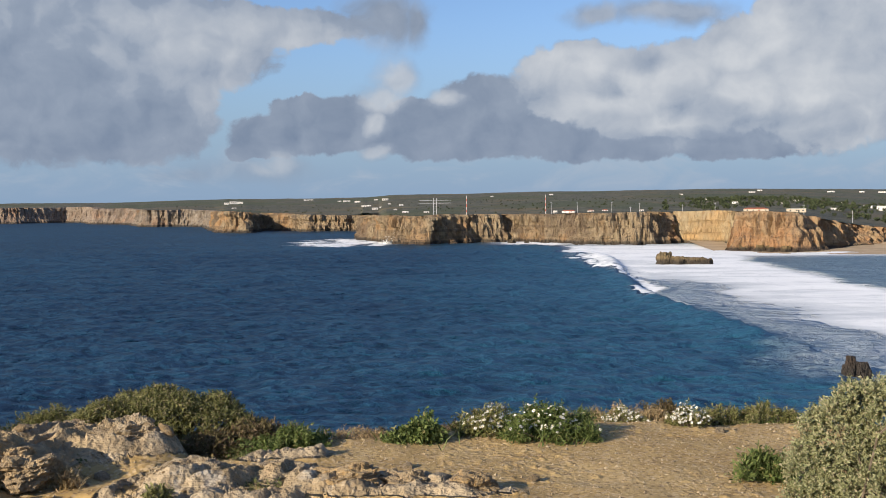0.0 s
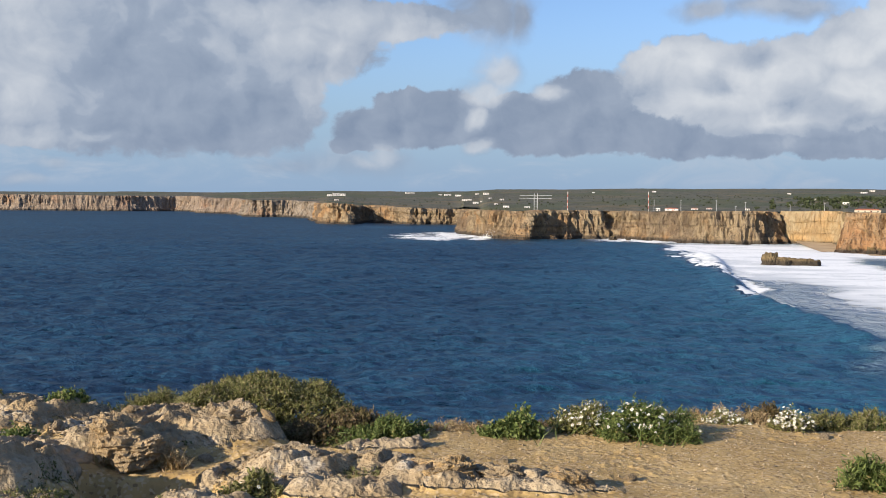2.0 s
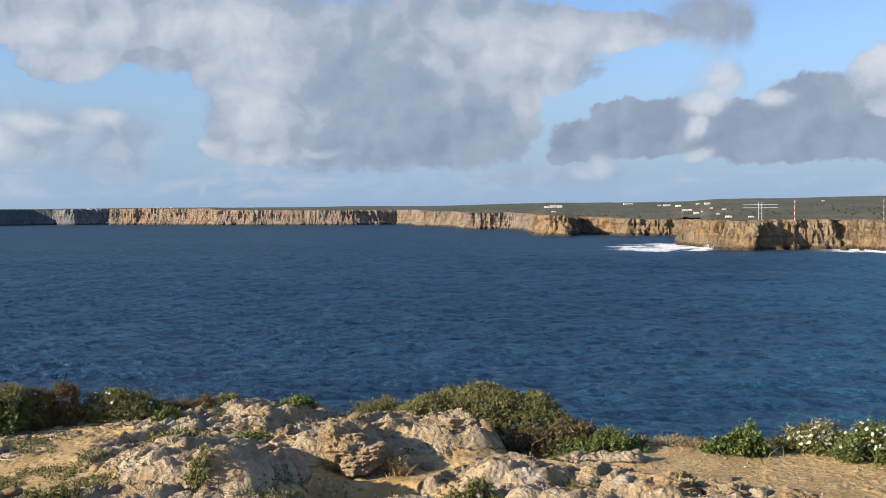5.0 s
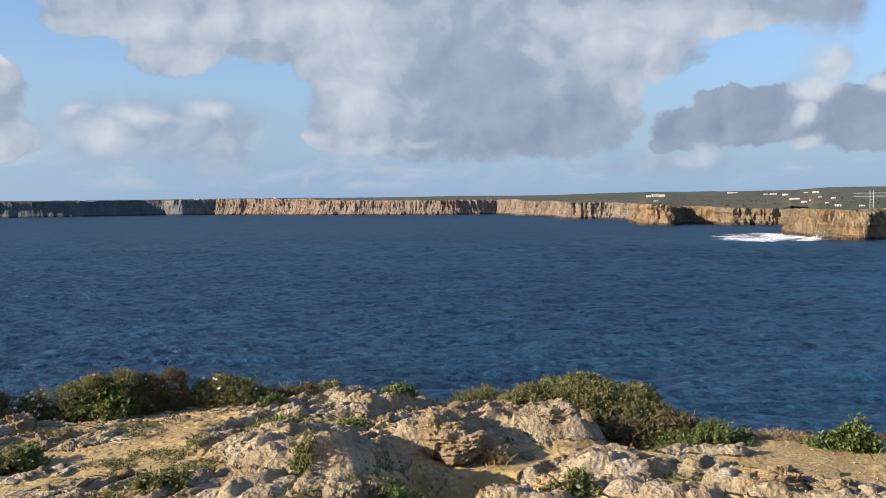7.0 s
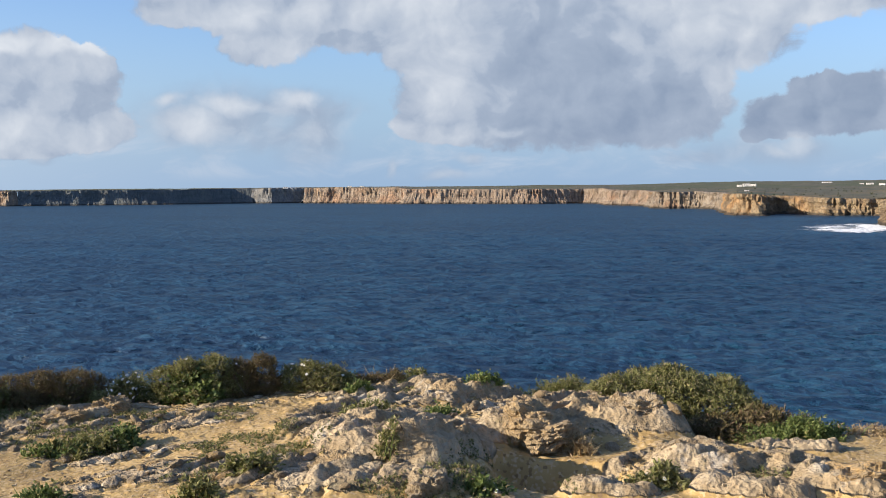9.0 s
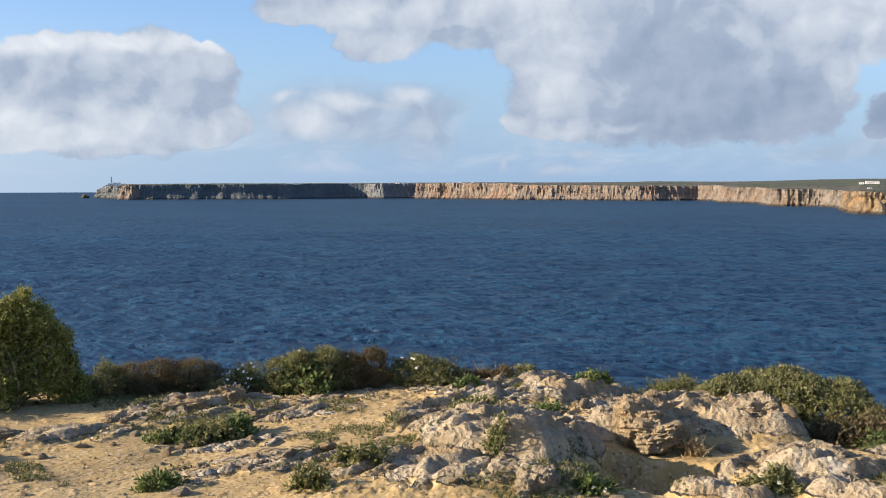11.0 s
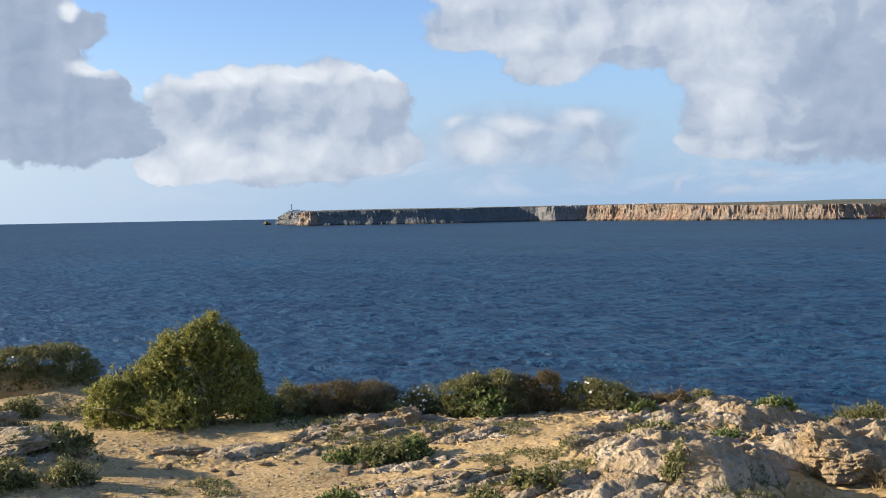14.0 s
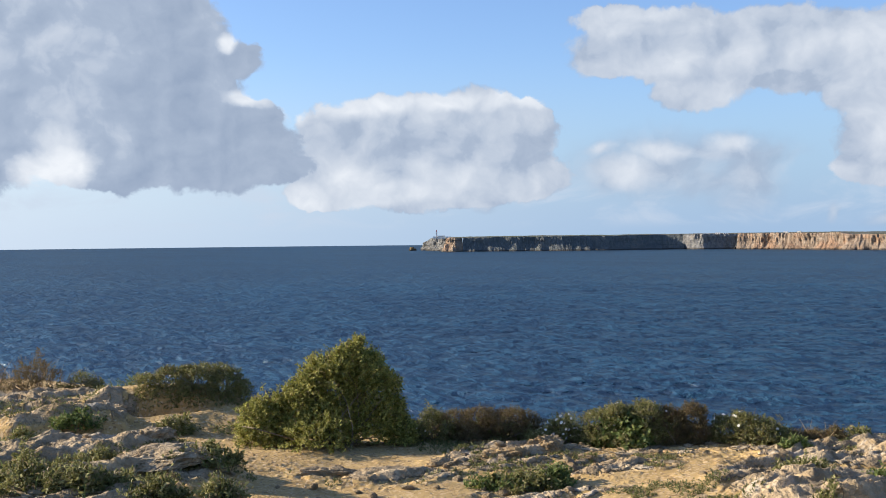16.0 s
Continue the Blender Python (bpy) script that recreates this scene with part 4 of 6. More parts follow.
LEAF = {
    "olive": make_leaf("olive_leaf", (0.089, 0.095, 0.028), (0.189, 0.189, 0.063), (0.318, 0.307, 0.122), (0.277, 0.231, 0.130)),
    "grey": make_leaf("grey_green_leaf", (0.150, 0.165, 0.075), (0.310, 0.320, 0.160), (0.480, 0.470, 0.280), (0.42, 0.37, 0.23)),
    "bright": make_leaf("yellow_green_leaf", (0.104, 0.116, 0.024), (0.268, 0.268, 0.058), (0.448, 0.424, 0.120), (0.304, 0.240, 0.104), 0.06),
    "fresh": make_leaf("fresh_green_leaf", (0.055, 0.082, 0.020), (0.120, 0.160, 0.040), (0.210, 0.255, 0.080), (0.275, 0.250, 0.100), 0.05),
    "creeper": make_leaf("creeping_plant_leaf", (0.064, 0.076, 0.024), (0.145, 0.157, 0.051), (0.246, 0.246, 0.098), (0.272, 0.221, 0.111), 0.12),
    # heath leaf tones are darkened to include the shade along the brink
    "heath": make_leaf("shaded_brown_heath_leaf", (0.081, 0.066, 0.029), (0.155, 0.124, 0.050), (0.232, 0.195, 0.084), (0.179, 0.124, 0.069), 0.3),
    "straw": make_leaf("dry_grass_blade", (0.275, 0.200, 0.100), (0.425, 0.325, 0.175), (0.562, 0.463, 0.275), (0.350, 0.250, 0.138), 0.2),
}
TWIG = make_plain("grey_brown_twig", (0.10, 0.075, 0.05), (0.22, 0.18, 0.13), 40.0)
PETAL = make_plain("white_petal", (0.76, 0.76, 0.72), (0.82, 0.82, 0.80), 90.0, 0.6)
POLLEN = make_plain("yellow_flower_eye", (0.62, 0.42, 0.04), (0.70, 0.50, 0.08), 90.0, 0.7)


def unit(v):
    return v / (np.linalg.norm(v, axis=-1, keepdims=True) + 1e-9)


def sprigs(rng, lobes, count, floor=0.01, ragged=0.4):
    """Places and directions of twig ends on the outside of a heap of rounded lobes (x, y, z, rx, ry, rz)."""
    lob = np.array(lobes, float)
    area = lob[:, 3] * lob[:, 5] + lob[:, 4] * lob[:, 5] + lob[:, 3] * lob[:, 4]
    pick = rng.choice(len(lob), count * 3, p=area / area.sum())
    d = unit(rng.normal(size=(count * 3, 3)))
    d[:, 2] = np.where(d[:, 2] < -0.35, -d[:, 2], d[:, 2])
    k = lob[pick]
    bump = 1 + ragged * 2 * (fbm(d[:, 0] * 4 + pick * 7.1, d[:, 1] * 4 + d[:, 2] * 5, 3, 5) - 0.5)
    depth = 1 - 0.42 * rng.random(count * 3) ** 2.0
    p = k[:, :3] + d * k[:, 3:] * (bump * depth)[:, None]
    keep = p[:, 2] > floor
    for j, l in enumerate(lob):
        inside = (((p - l[:3]) / l[3:]) ** 2).sum(1) < 0.45
        keep &= ~(inside & (pick != j))
    p, d, k = p[keep][:count], d[keep][:count], k[keep][:count]
    return p, unit(d / k[:, 3:])


def leaf_mesh(name, rng, p, axis, per, length, leaf, aspect, mat, droop=0.0):
    """Twigs that each carry several folded leaves."""
    s = len(p)
    axis = unit(axis + 0.55 * rng.normal(size=(s, 3)) + np.array([0, 0, 0.35 - droop]))
    j = (np.arange(per) + 0.5) / per
    base = p[:, None, :] + axis[:, None, :] * (length * (j - 0.35))[None, :, None] * (0.6 + 0.8 * rng.random((s, 1, 1)))
    side = unit(rng.normal(size=(s, per, 3)))
    side = unit(side - (side * axis[:, None]).sum(-1, keepdims=True) * axis[:, None])
    run = unit(side * 0.85 + axis[:, None] * 0.65)
    flat = unit(np.cross(run, axis[:, None] + 0.3 * rng.normal(size=(s, per, 3))))
    up = np.cross(flat, run)
    size = leaf * (0.55 + 0.8 * rng.random((s, per, 1)))
    tip = base + run * size
    mid = base + run * size * 0.45 + up * size * 0.10
    wide = flat * size * aspect * 0.5
    v = np.stack([base, mid + wide, tip, mid - wide], 2).reshape(-1, 3)
    f = np.arange(len(v)).reshape(-1, 4)
    f = np.concatenate([f[:, [0, 1, 2]], f[:, [0, 2, 3]]])
    return polygons(name, v, f, mat)


def tubes(name, starts, ends, r0, r1, mat, rng, bend=0.12):
    """Thin tapered twigs of three bent lengths each."""
    n = len(starts)
    t = np.linspace(0, 1, 4)
    span = np.linalg.norm(ends - starts, axis=1)[:, None]
    off = rng.normal(size=(n, 3)) * span * bend
    pts = starts[:, None] + (ends - starts)[:, None] * t[None, :, None] + off[:, None] * (t * (1 - t) * 4)[None, :, None]
    d = unit(ends - starts)
    a = unit(np.cross(d, np.array([0.31, 0.22, 0.93])))
    b = np.cross(d, a)
    ang = np.arange(4) * math.pi / 2
    ring = a[:, None] * np.cos(ang)[None, :, None] + b[:, None] * np.sin(ang)[None, :, None]
    rad = (r0 + (r1 - r0) * t)
    v = pts[:, :, None, :] + ring[:, None] * rad[None, :, None, None]
    i = np.arange(n * 16).reshape(n, 4, 4)
    q = np.stack([i[:, :-1], np.roll(i, -1, 2)[:, :-1], np.roll(i, -1, 2)[:, 1:], i[:, 1:]], -1).reshape(-1, 4)
    return polygons(name, v.reshape(-1, 3), q, mat)


def blades(name, rng, spots, height, width, mat, lean=0.5):
    """Grass: bent pointed blades, two lengths each."""
    n = len(spots)
    ang = rng.random(n) * math.tau
    w = np.stack([np.cos(ang), np.sin(ang), 0 * ang], -1) * width * (0.6 + 0.8 * rng.random((n, 1)))
    h = height * (0.45 + 0.75 * rng.random((n, 1)))
    out = np.concatenate([rng.normal(size=(n, 2)) * lean, np.ones((n, 1))], 1)
    mid = spots + unit(out) * h * 0.55
    tip = mid + unit(out * np.array([1.9, 1.9, 0.75])) * h * 0.5
    v = np.stack([spots - w, spots + w, mid + w * 0.7, tip, mid - w * 0.7], 1).reshape(-1, 3)
    i = np.arange(n * 5).reshape(n, 5)
    f = np.concatenate([i[:, [0, 1, 2]], i[:, [0, 2, 4]], i[:, [4, 2, 3]]])
    return polygons(name, v, f, mat)


def daisies(rng, spots, facing, size, parent):
    """White daisies: nine petals round a yellow eye."""
    n, k = len(spots), 9
    z = unit(facing + 0.35 * rng.normal(size=(n, 3)))
    a = unit(np.cross(z, np.array([0.2, 0.9, 0.1])))
    b = np.cross(z, a)
    th = np.arange(k) / k * math.tau
    r = size * (0.30 + 0.20 * rng.random((n, 1, 1)))

    def at(angle, rr, up):
        return spots[:, None] + r * rr * (a[:, None] * np.cos(angle)[None, :, None] + b[:, None] * np.sin(angle)[None, :, None]) + z[:, None] * r * up
    v = np.stack([at(th, 0.18, 0.05), at(th - 0.26, 0.75, 0.16), at(th, 1.0, 0.06), at(th + 0.26, 0.75, 0.16)], 2).reshape(-1, 3)
    part("petals", polygons("petals", v, np.arange(len(v)).reshape(-1, 4), PETAL), parent, "small white daisy petals")
    th = np.arange(6) / 6 * math.tau
    v = np.concatenate([at(th, 0.27, 0.10), spots[:, None] + z[:, None] * r * 0.30], 1).reshape(-1, 3)
    i = np.arange(n * 7).reshape(n, 7)
    f = np.concatenate([i[:, [j, (j + 1) % 6, 6]] for j in range(6)])
    part("flower_eyes", polygons("flower_eyes", v, f, POLLEN), parent, "yellow centres of the daisies")


def plant(name, label, category, where, half, height, leafs, count, leaf, aspect, seed, lobes=None, group="", flowers=0, stalks=0, grass=0, ragged=0.4, droop=0.0, per=9, sink=0.03, twigs=26, flower_size=0.05, clumps=0):
    """A low plant or shrub at (x, y): half its width, its height, and its leaves."""
    rng = np.random.default_rng(seed)
    x, y = where
    foot_z = ground_z(x, y) - sink
    if lobes is not None:
        foot_z = min(foot_z, -0.03)
        lobes = [(l[0], l[1], l[2] - 0.03 - foot_z) + tuple(l[3:]) for l in lobes]
    ob = thing(name, (x, y, foot_z), label, category, group)
    if lobes is None:
        tall = np.clip(height / half, 0.25, 1.2)
        lobes = [(0, 0, height * 0.2, half * 0.55, half * 0.5, height * 0.6)]
        ax, ay = -y / math.hypot(x, y), x / math.hypot(x, y)
        for _ in range(13):
            q, w = half * rng.uniform(-1.05, 1.05), half * rng.normal() * 0.3
            low = 1 - 0.55 * abs(q / half)
            lobes.append((ax * q + ay * w, ay * q - ax * w, height * rng.uniform(-0.05, 0.25), half * rng.uniform(0.12, 0.34), half * rng.uniform(0.12, 0.3), height * rng.uniform(0.35, 0.85) * low))
    if clumps:
        lobes = [tuple(l[:3]) + tuple(0.86 * k for k in l[3:]) for l in lobes]
        lobes += [(l[0], l[1], l[2] * 0.42, l[3], l[4], l[2] * 0.55) for l in lobes if l[2] - l[5] > 0.02]
    main = [np.array(l, float) for l in lobes]
    for k in range(clumps):
        l, way_out = main[k % len(main)], unit(rng.normal(size=3))
        way_out[2] = abs(way_out[2]) if rng.random() < 0.8 else way_out[2]
        lobes.append(tuple(l[:3] + way_out * l[3:] * 0.92) + tuple(l[3:] * rng.uniform(0.22, 0.42)))
    if height > 0.25 and leaf > 0.02:
        count, leaf = int(count * 1.7), leaf * 0.74
    p, d = sprigs(rng, lobes, count, ragged=ragged)
    part("foliage", leaf_mesh("foliage", rng, p, d, per, leaf * 2.6, leaf, aspect, LEAF[leafs], droop), ob)
    pick = rng.choice(len(p), min(len(p), twigs), replace=False)
    foot = rng.normal(size=(len(pick), 3)) * np.array([half * 0.15, half * 0.12, 0.0])
    part("woody_base", tubes("woody_base", foot, p[pick], 0.007 if height > 0.3 else 0.004, 0.002, TWIG, rng), ob, "thin woody stems")
    if flowers:
        up = p[:, 2] > np.quantile(p[:, 2], 0.45)
        q = rng.choice(np.flatnonzero(up), min(flowers, up.sum()), replace=False)
        daisies(rng, p[q] + d[q] * 0.035, d[q] * 0.6 + np.array([0, -0.3, 0.6]), flower_size, ob)
    if stalks:
        q = rng.choice(len(p), stalks)
        tip = p[q] + unit(d[q] + np.array([0, 0, 0.8])) * (0.02 + 0.055 * rng.random((stalks, 1)))
        part("dry_twigs", tubes("dry_twigs", p[q], tip, 0.0022, 0.0012, TWIG, rng, 0.08), ob, "bare dry twigs sticking out")
    if grass:
        spots = np.concatenate([rng.normal(size=(grass, 2)) * np.array([half * 0.5, half * 0.4]), np.full((grass, 1), 0.01)], 1)
        part("grass", blades("grass", rng, spots, height * 0.85, 0.004, LEAF["straw" if leafs in ("heath", "straw") else "fresh"]), ob)
    return ob


plant("cushion_shrub", "dense olive green cushion shrub on the cliff edge", "shrub", (-2.04, 7.48), 0.68, 0.42, "olive", 4000, 0.028, 0.42, 100, lobes=[(-0.1, 0.07, 0.17, 0.36, 0.36, 0.15), (-0.43, -0.1, 0.16, 0.24, 0.24, 0.13), (0.24, 0.03, 0.11, 0.3, 0.3, 0.16), (0.45, 0.16, 0.0, 0.18, 0.18, 0.14), (-0.58, -0.15, 0.12, 0.14, 0.14, 0.08), (-0.22, -0.12, 0.04, 0.36, 0.36, 0.12), (0.14, 0.09, -0.06, 0.32, 0.32, 0.09), (0.6, 0.16, -0.11, 0.1, 0.1, 0.06), (0.05, -0.02, 0.23, 0.15, 0.15, 0.08), (-0.2, -0.03, 0.22, 0.17, 0.17, 0.07)], stalks=40, twigs=60, clumps=24)
plant("grass_clump", "long green grass beside the cushion shrub", "grass", (-2.97, 7.64), 0.25, 0.18, "olive", 250, 0.035, 0.20, 101, grass=160, stalks=14)
# dark tail of the cushion shrub, also added to imitate its shade on dirt
plant("low_shrub", "small dark shrub, also standing for shade on the dirt", "shrub", (-1.48, 7.25), 0.32, 0.20, "heath", 900, 0.030, 0.40, 102, stalks=6)
plant("dry_grass", "dry straw coloured grass on the brink", "grass", (-0.80, 7.39), 0.25, 0.10, "straw", 170, 0.022, 0.30, 103, grass=160)
plant("leafy_weed", "green leafy weed on bare soil", "weed", (-0.34, 7.24), 0.21, 0.18, "fresh", 420, 0.030, 0.60, 104, grass=40)
plant("daisy_clump", "green clump full of small white daisies", "flowers", (0.14, 7.50), 0.25, 0.23, "olive", 600, 0.030, 0.35, 105, flowers=230, flower_size=0.028, grass=60, stalks=14)
plant("daisy_clump", "green clump full of small white daisies", "flowers", (0.52, 7.33), 0.26, 0.29, "fresh", 800, 0.034, 0.35, 106, flowers=200, flower_size=0.028, grass=220, stalks=10)
plant("daisy_clump", "small patch of white daisies on the brink", "flowers", (1.11, 8.16), 0.18, 0.15, "olive", 280, 0.024, 0.35, 107, flowers=150, flower_size=0.026)
plant("heath_shrub", "brownish green heath shrub on the brink", "shrub", (1.47, 8.31), 0.17, 0.22, "heath", 420, 0.026, 0.30, 108, stalks=14, grass=40)
plant("daisy_clump", "round white flowering daisy clump on dirt", "flowers", (1.54, 7.87), 0.12, 0.21, "olive", 300, 0.022, 0.35, 109, flowers=380, flower_size=0.026)
plant("heath_shrub", "low olive heath shrub along the brink", "shrub", (1.90, 8.21), 0.21, 0.19, "olive", 420, 0.026, 0.30, 110, stalks=20, grass=50)
plant("heath_shrub", "low olive heath shrub along the brink", "shrub", (2.21, 8.24), 0.20, 0.20, "olive", 420, 0.026, 0.30, 111, stalks=16, grass=50)
plant("saltbush", "large grey green saltbush by the path", "shrub", (2.22, 5.30), 0.83, 0.87, "grey", 12000, 0.017, 0.50, 112, lobes=[(-0.13, 0.14, 0.5, 0.31, 0.31, 0.25), (-0.4, 0.18, 0.43, 0.18, 0.18, 0.22), (-0.54, 0.21, 0.24, 0.13, 0.13, 0.15), (-0.22, 0.17, 0.19, 0.35, 0.35, 0.18), (0.0, 0.01, 0.54, 0.34, 0.34, 0.24), (-0.33, 0.12, 0.62, 0.12, 0.12, 0.11), (0.22, -0.02, 0.47, 0.41, 0.41, 0.31), (-0.5, 0.21, 0.48, 0.08, 0.08, 0.09), (-0.15, 0.03, 0.65, 0.15, 0.15, 0.11), (-0.4, 0.19, 0.15, 0.18, 0.18, 0.13)], stalks=30, twigs=70, clumps=30)
plant("leafy_weed", "fresh green weed at the foot of the saltbush", "weed", (1.68, 6.31), 0.16, 0.19, "fresh", 420, 0.035, 0.30, 113, grass=140)
plant("low_shrub", "dark green creeping plants in a hollow", "shrub", (-1.70, 7.02), 0.28, 0.17, "heath", 620, 0.024, 0.45, 114)
# dark green leaf colour stands for the shade in this hollow
plant("low_shrub", "dark green creeping plants in a hollow", "shrub", (-1.38, 7.08), 0.24, 0.13, "fresh", 620, 0.024, 0.45, 115)
plant("heath_shrub", "brown and olive heath shrub on the brink", "shrub", (-5.13, 6.65), 0.19, 0.46, "heath", 1300, 0.024, 0.30, 116, stalks=30, lobes=[(-0.09, -0.03, 0.2, 0.13, 0.13, 0.12), (0.04, 0.04, 0.24, 0.11, 0.11, 0.13), (0.09, 0.06, 0.13, 0.1, 0.1, 0.11), (-0.07, -0.02, 0.07, 0.15, 0.15, 0.09), (-0.14, -0.1, 0.17, 0.11, 0.11, 0.11)], clumps=12)
plant("heath_shrub", "olive heath shrub on the brink", "shrub", (-5.48, 6.37), 0.31, 0.42, "olive", 1900, 0.024, 0.35, 117, stalks=26, flowers=14, flower_size=0.03, lobes=[(-0.19, -0.11, 0.18, 0.14, 0.14, 0.1), (-0.04, -0.02, 0.23, 0.16, 0.16, 0.12), (0.13, 0.08, 0.23, 0.16, 0.16, 0.13), (-0.15, -0.09, 0.08, 0.17, 0.17, 0.1), (0.06, 0.06, 0.08, 0.22, 0.22, 0.11), (0.21, 0.15, 0.12, 0.13, 0.13, 0.12)], clumps=20)
plant("leafy_weed", "bright green leafy plant on limestone", "weed", (-5.42, 6.35), 0.21, 0.32, "fresh", 420, 0.045, 0.75, 118)
plant("leafy_weed", "bright green leafy plant on limestone", "weed", (-5.43, 6.92), 0.10, 0.21, "fresh", 170, 0.040, 0.75, 119)
plant("heath_shrub", "low olive shrub with dry twigs", "shrub", (-4.75, 6.93), 0.28, 0.37, "olive", 1300, 0.024, 0.35, 120, flowers=26, flower_size=0.03, stalks=20, lobes=[(-0.15, -0.05, 0.15, 0.15, 0.15, 0.1), (-0.04, -0.02, 0.2, 0.12, 0.12, 0.1), (0.08, 0.03, 0.16, 0.15, 0.15, 0.1), (0.16, 0.14, 0.12, 0.12, 0.12, 0.07), (-0.2, -0.13, 0.12, 0.09, 0.09, 0.07)], clumps=14)
plant("heath_shrub", "low olive shrub with dry twigs", "shrub", (-4.44, 7.25), 0.24, 0.28, "heath", 900, 0.022, 0.35, 121, stalks=20, grass=40, lobes=[(-0.11, -0.03, 0.08, 0.13, 0.13, 0.07), (0.03, 0.03, 0.09, 0.13, 0.13, 0.08), (0.15, 0.08, 0.11, 0.09, 0.09, 0.08)], clumps=8)
plant("heath_shrub", "brown heath shrub on the brink, shade put into its leaf colour", "shrub", (-6.57, 6.00), 0.39, 0.31, "heath", 1500, 0.022, 0.30, 122, stalks=40, lobes=[(-0.23, -0.19, 0.1, 0.18, 0.18, 0.11), (-0.06, -0.04, 0.12, 0.21, 0.21, 0.12), (0.12, 0.1, 0.12, 0.18, 0.18, 0.11), (0.2, 0.25, 0.08, 0.11, 0.11, 0.09)], clumps=16)
plant("daisy_clump", "dark clump with scattered white daisies", "flowers", (-5.90, 6.12), 0.24, 0.29, "olive", 420, 0.028, 0.40, 123, flowers=60, flower_size=0.03)
plant("leafy_weed", "small green weed growing between limestone ledges", "weed", (-5.34, 4.86), 0.15, 0.12, "fresh", 152, 0.028, 0.50, 124, flowers=0, flower_size=0.03, grass=20)
plant("leafy_weed", "small green weed growing between limestone ledges", "weed", (-5.14, 5.11), 0.21, 0.17, "olive", 218, 0.028, 0.50, 125, flowers=0, flower_size=0.03, grass=20)
plant("leafy_weed", "small green weed growing between limestone ledges", "weed", (-4.56, 4.03), 0.11, 0.13, "fresh", 133, 0.028, 0.50, 126, flowers=0, flower_size=0.03, grass=20)
plant("leafy_weed", "small green weed growing between limestone ledges", "weed", (-3.71, 4.32), 0.10, 0.15, "olive", 133, 0.028, 0.50, 127, flowers=0, flower_size=0.03, grass=20)
plant("leafy_weed", "small green weed growing between limestone ledges", "weed", (-3.66, 4.68), 0.11, 0.11, "olive", 142, 0.028, 0.50, 128, flowers=0, flower_size=0.03, grass=20)
plant("leafy_weed", "small green weed growing between limestone ledges", "weed", (-3.00, 5.05), 0.06, 0.28, "olive", 79, 0.028, 0.50, 129, flowers=0, flower_size=0.03, grass=20)
plant("leafy_weed", "small green weed growing between limestone ledges", "weed", (-2.42, 5.02), 0.09, 0.10, "fresh", 120, 0.028, 0.50, 130, flowers=9, flower_size=0.03, grass=20)
plant("leafy_weed", "small green weed growing between limestone ledges", "weed", (-3.83, 6.17), 0.17, 0.11, "olive", 171, 0.028, 0.50, 131, flowers=0, flower_size=0.03, grass=20)
plant("leafy_weed", "small green weed growing between limestone ledges", "weed", (-3.35, 6.28), 0.11, 0.10, "fresh", 114, 0.028, 0.50, 132, flowers=0, flower_size=0.03, grass=20)
plant("leafy_weed", "small green weed growing between limestone ledges", "weed", (-4.31, 6.83), 0.08, 0.09, "fresh", 76, 0.028, 0.50, 133, flowers=0, flower_size=0.03, grass=20)
plant("leafy_weed", "small green weed growing between limestone ledges", "weed", (-4.23, 7.54), 0.18, 0.15, "olive", 152, 0.028, 0.50, 134, flowers=0, flower_size=0.03, grass=20)
plant("leafy_weed", "small green weed growing between limestone ledges", "weed", (-3.52, 7.31), 0.13, 0.10, "fresh", 114, 0.028, 0.50, 135, flowers=0, flower_size=0.03, grass=20)
plant("dry_grass", "yellowish grass tuft at a rock foot", "grass", (-2.29, 6.10), 0.07, 0.18, "straw", 120, 0.020, 0.30, 136, grass=80)
plant("leafy_weed", "dark green weed between limestone rocks", "weed", (-1.63, 5.56), 0.12, 0.16, "olive", 260, 0.026, 0.50, 137, flowers=8, flower_size=0.025)
plant("grass_clump", "grass and olive leaves beside the cushion shrub", "grass", (-2.97, 7.65), 0.24, 0.20, "olive", 250, 0.030, 0.25, 138, grass=160, stalks=10)
# darker leaf colour in place of the shade beside the cushion shrub
plant("low_shrub", "green and olive low plant by the dirt patch", "shrub", (-1.17, 7.12), 0.20, 0.22, "fresh", 600, 0.028, 0.40, 139)
plant("low_shrub", "dark green plants in a shaded gap of the rock", "shrub", (-2.44, 5.62), 0.11, 0.09, "fresh", 260, 0.026, 0.50, 140, flowers=5, flower_size=0.025)
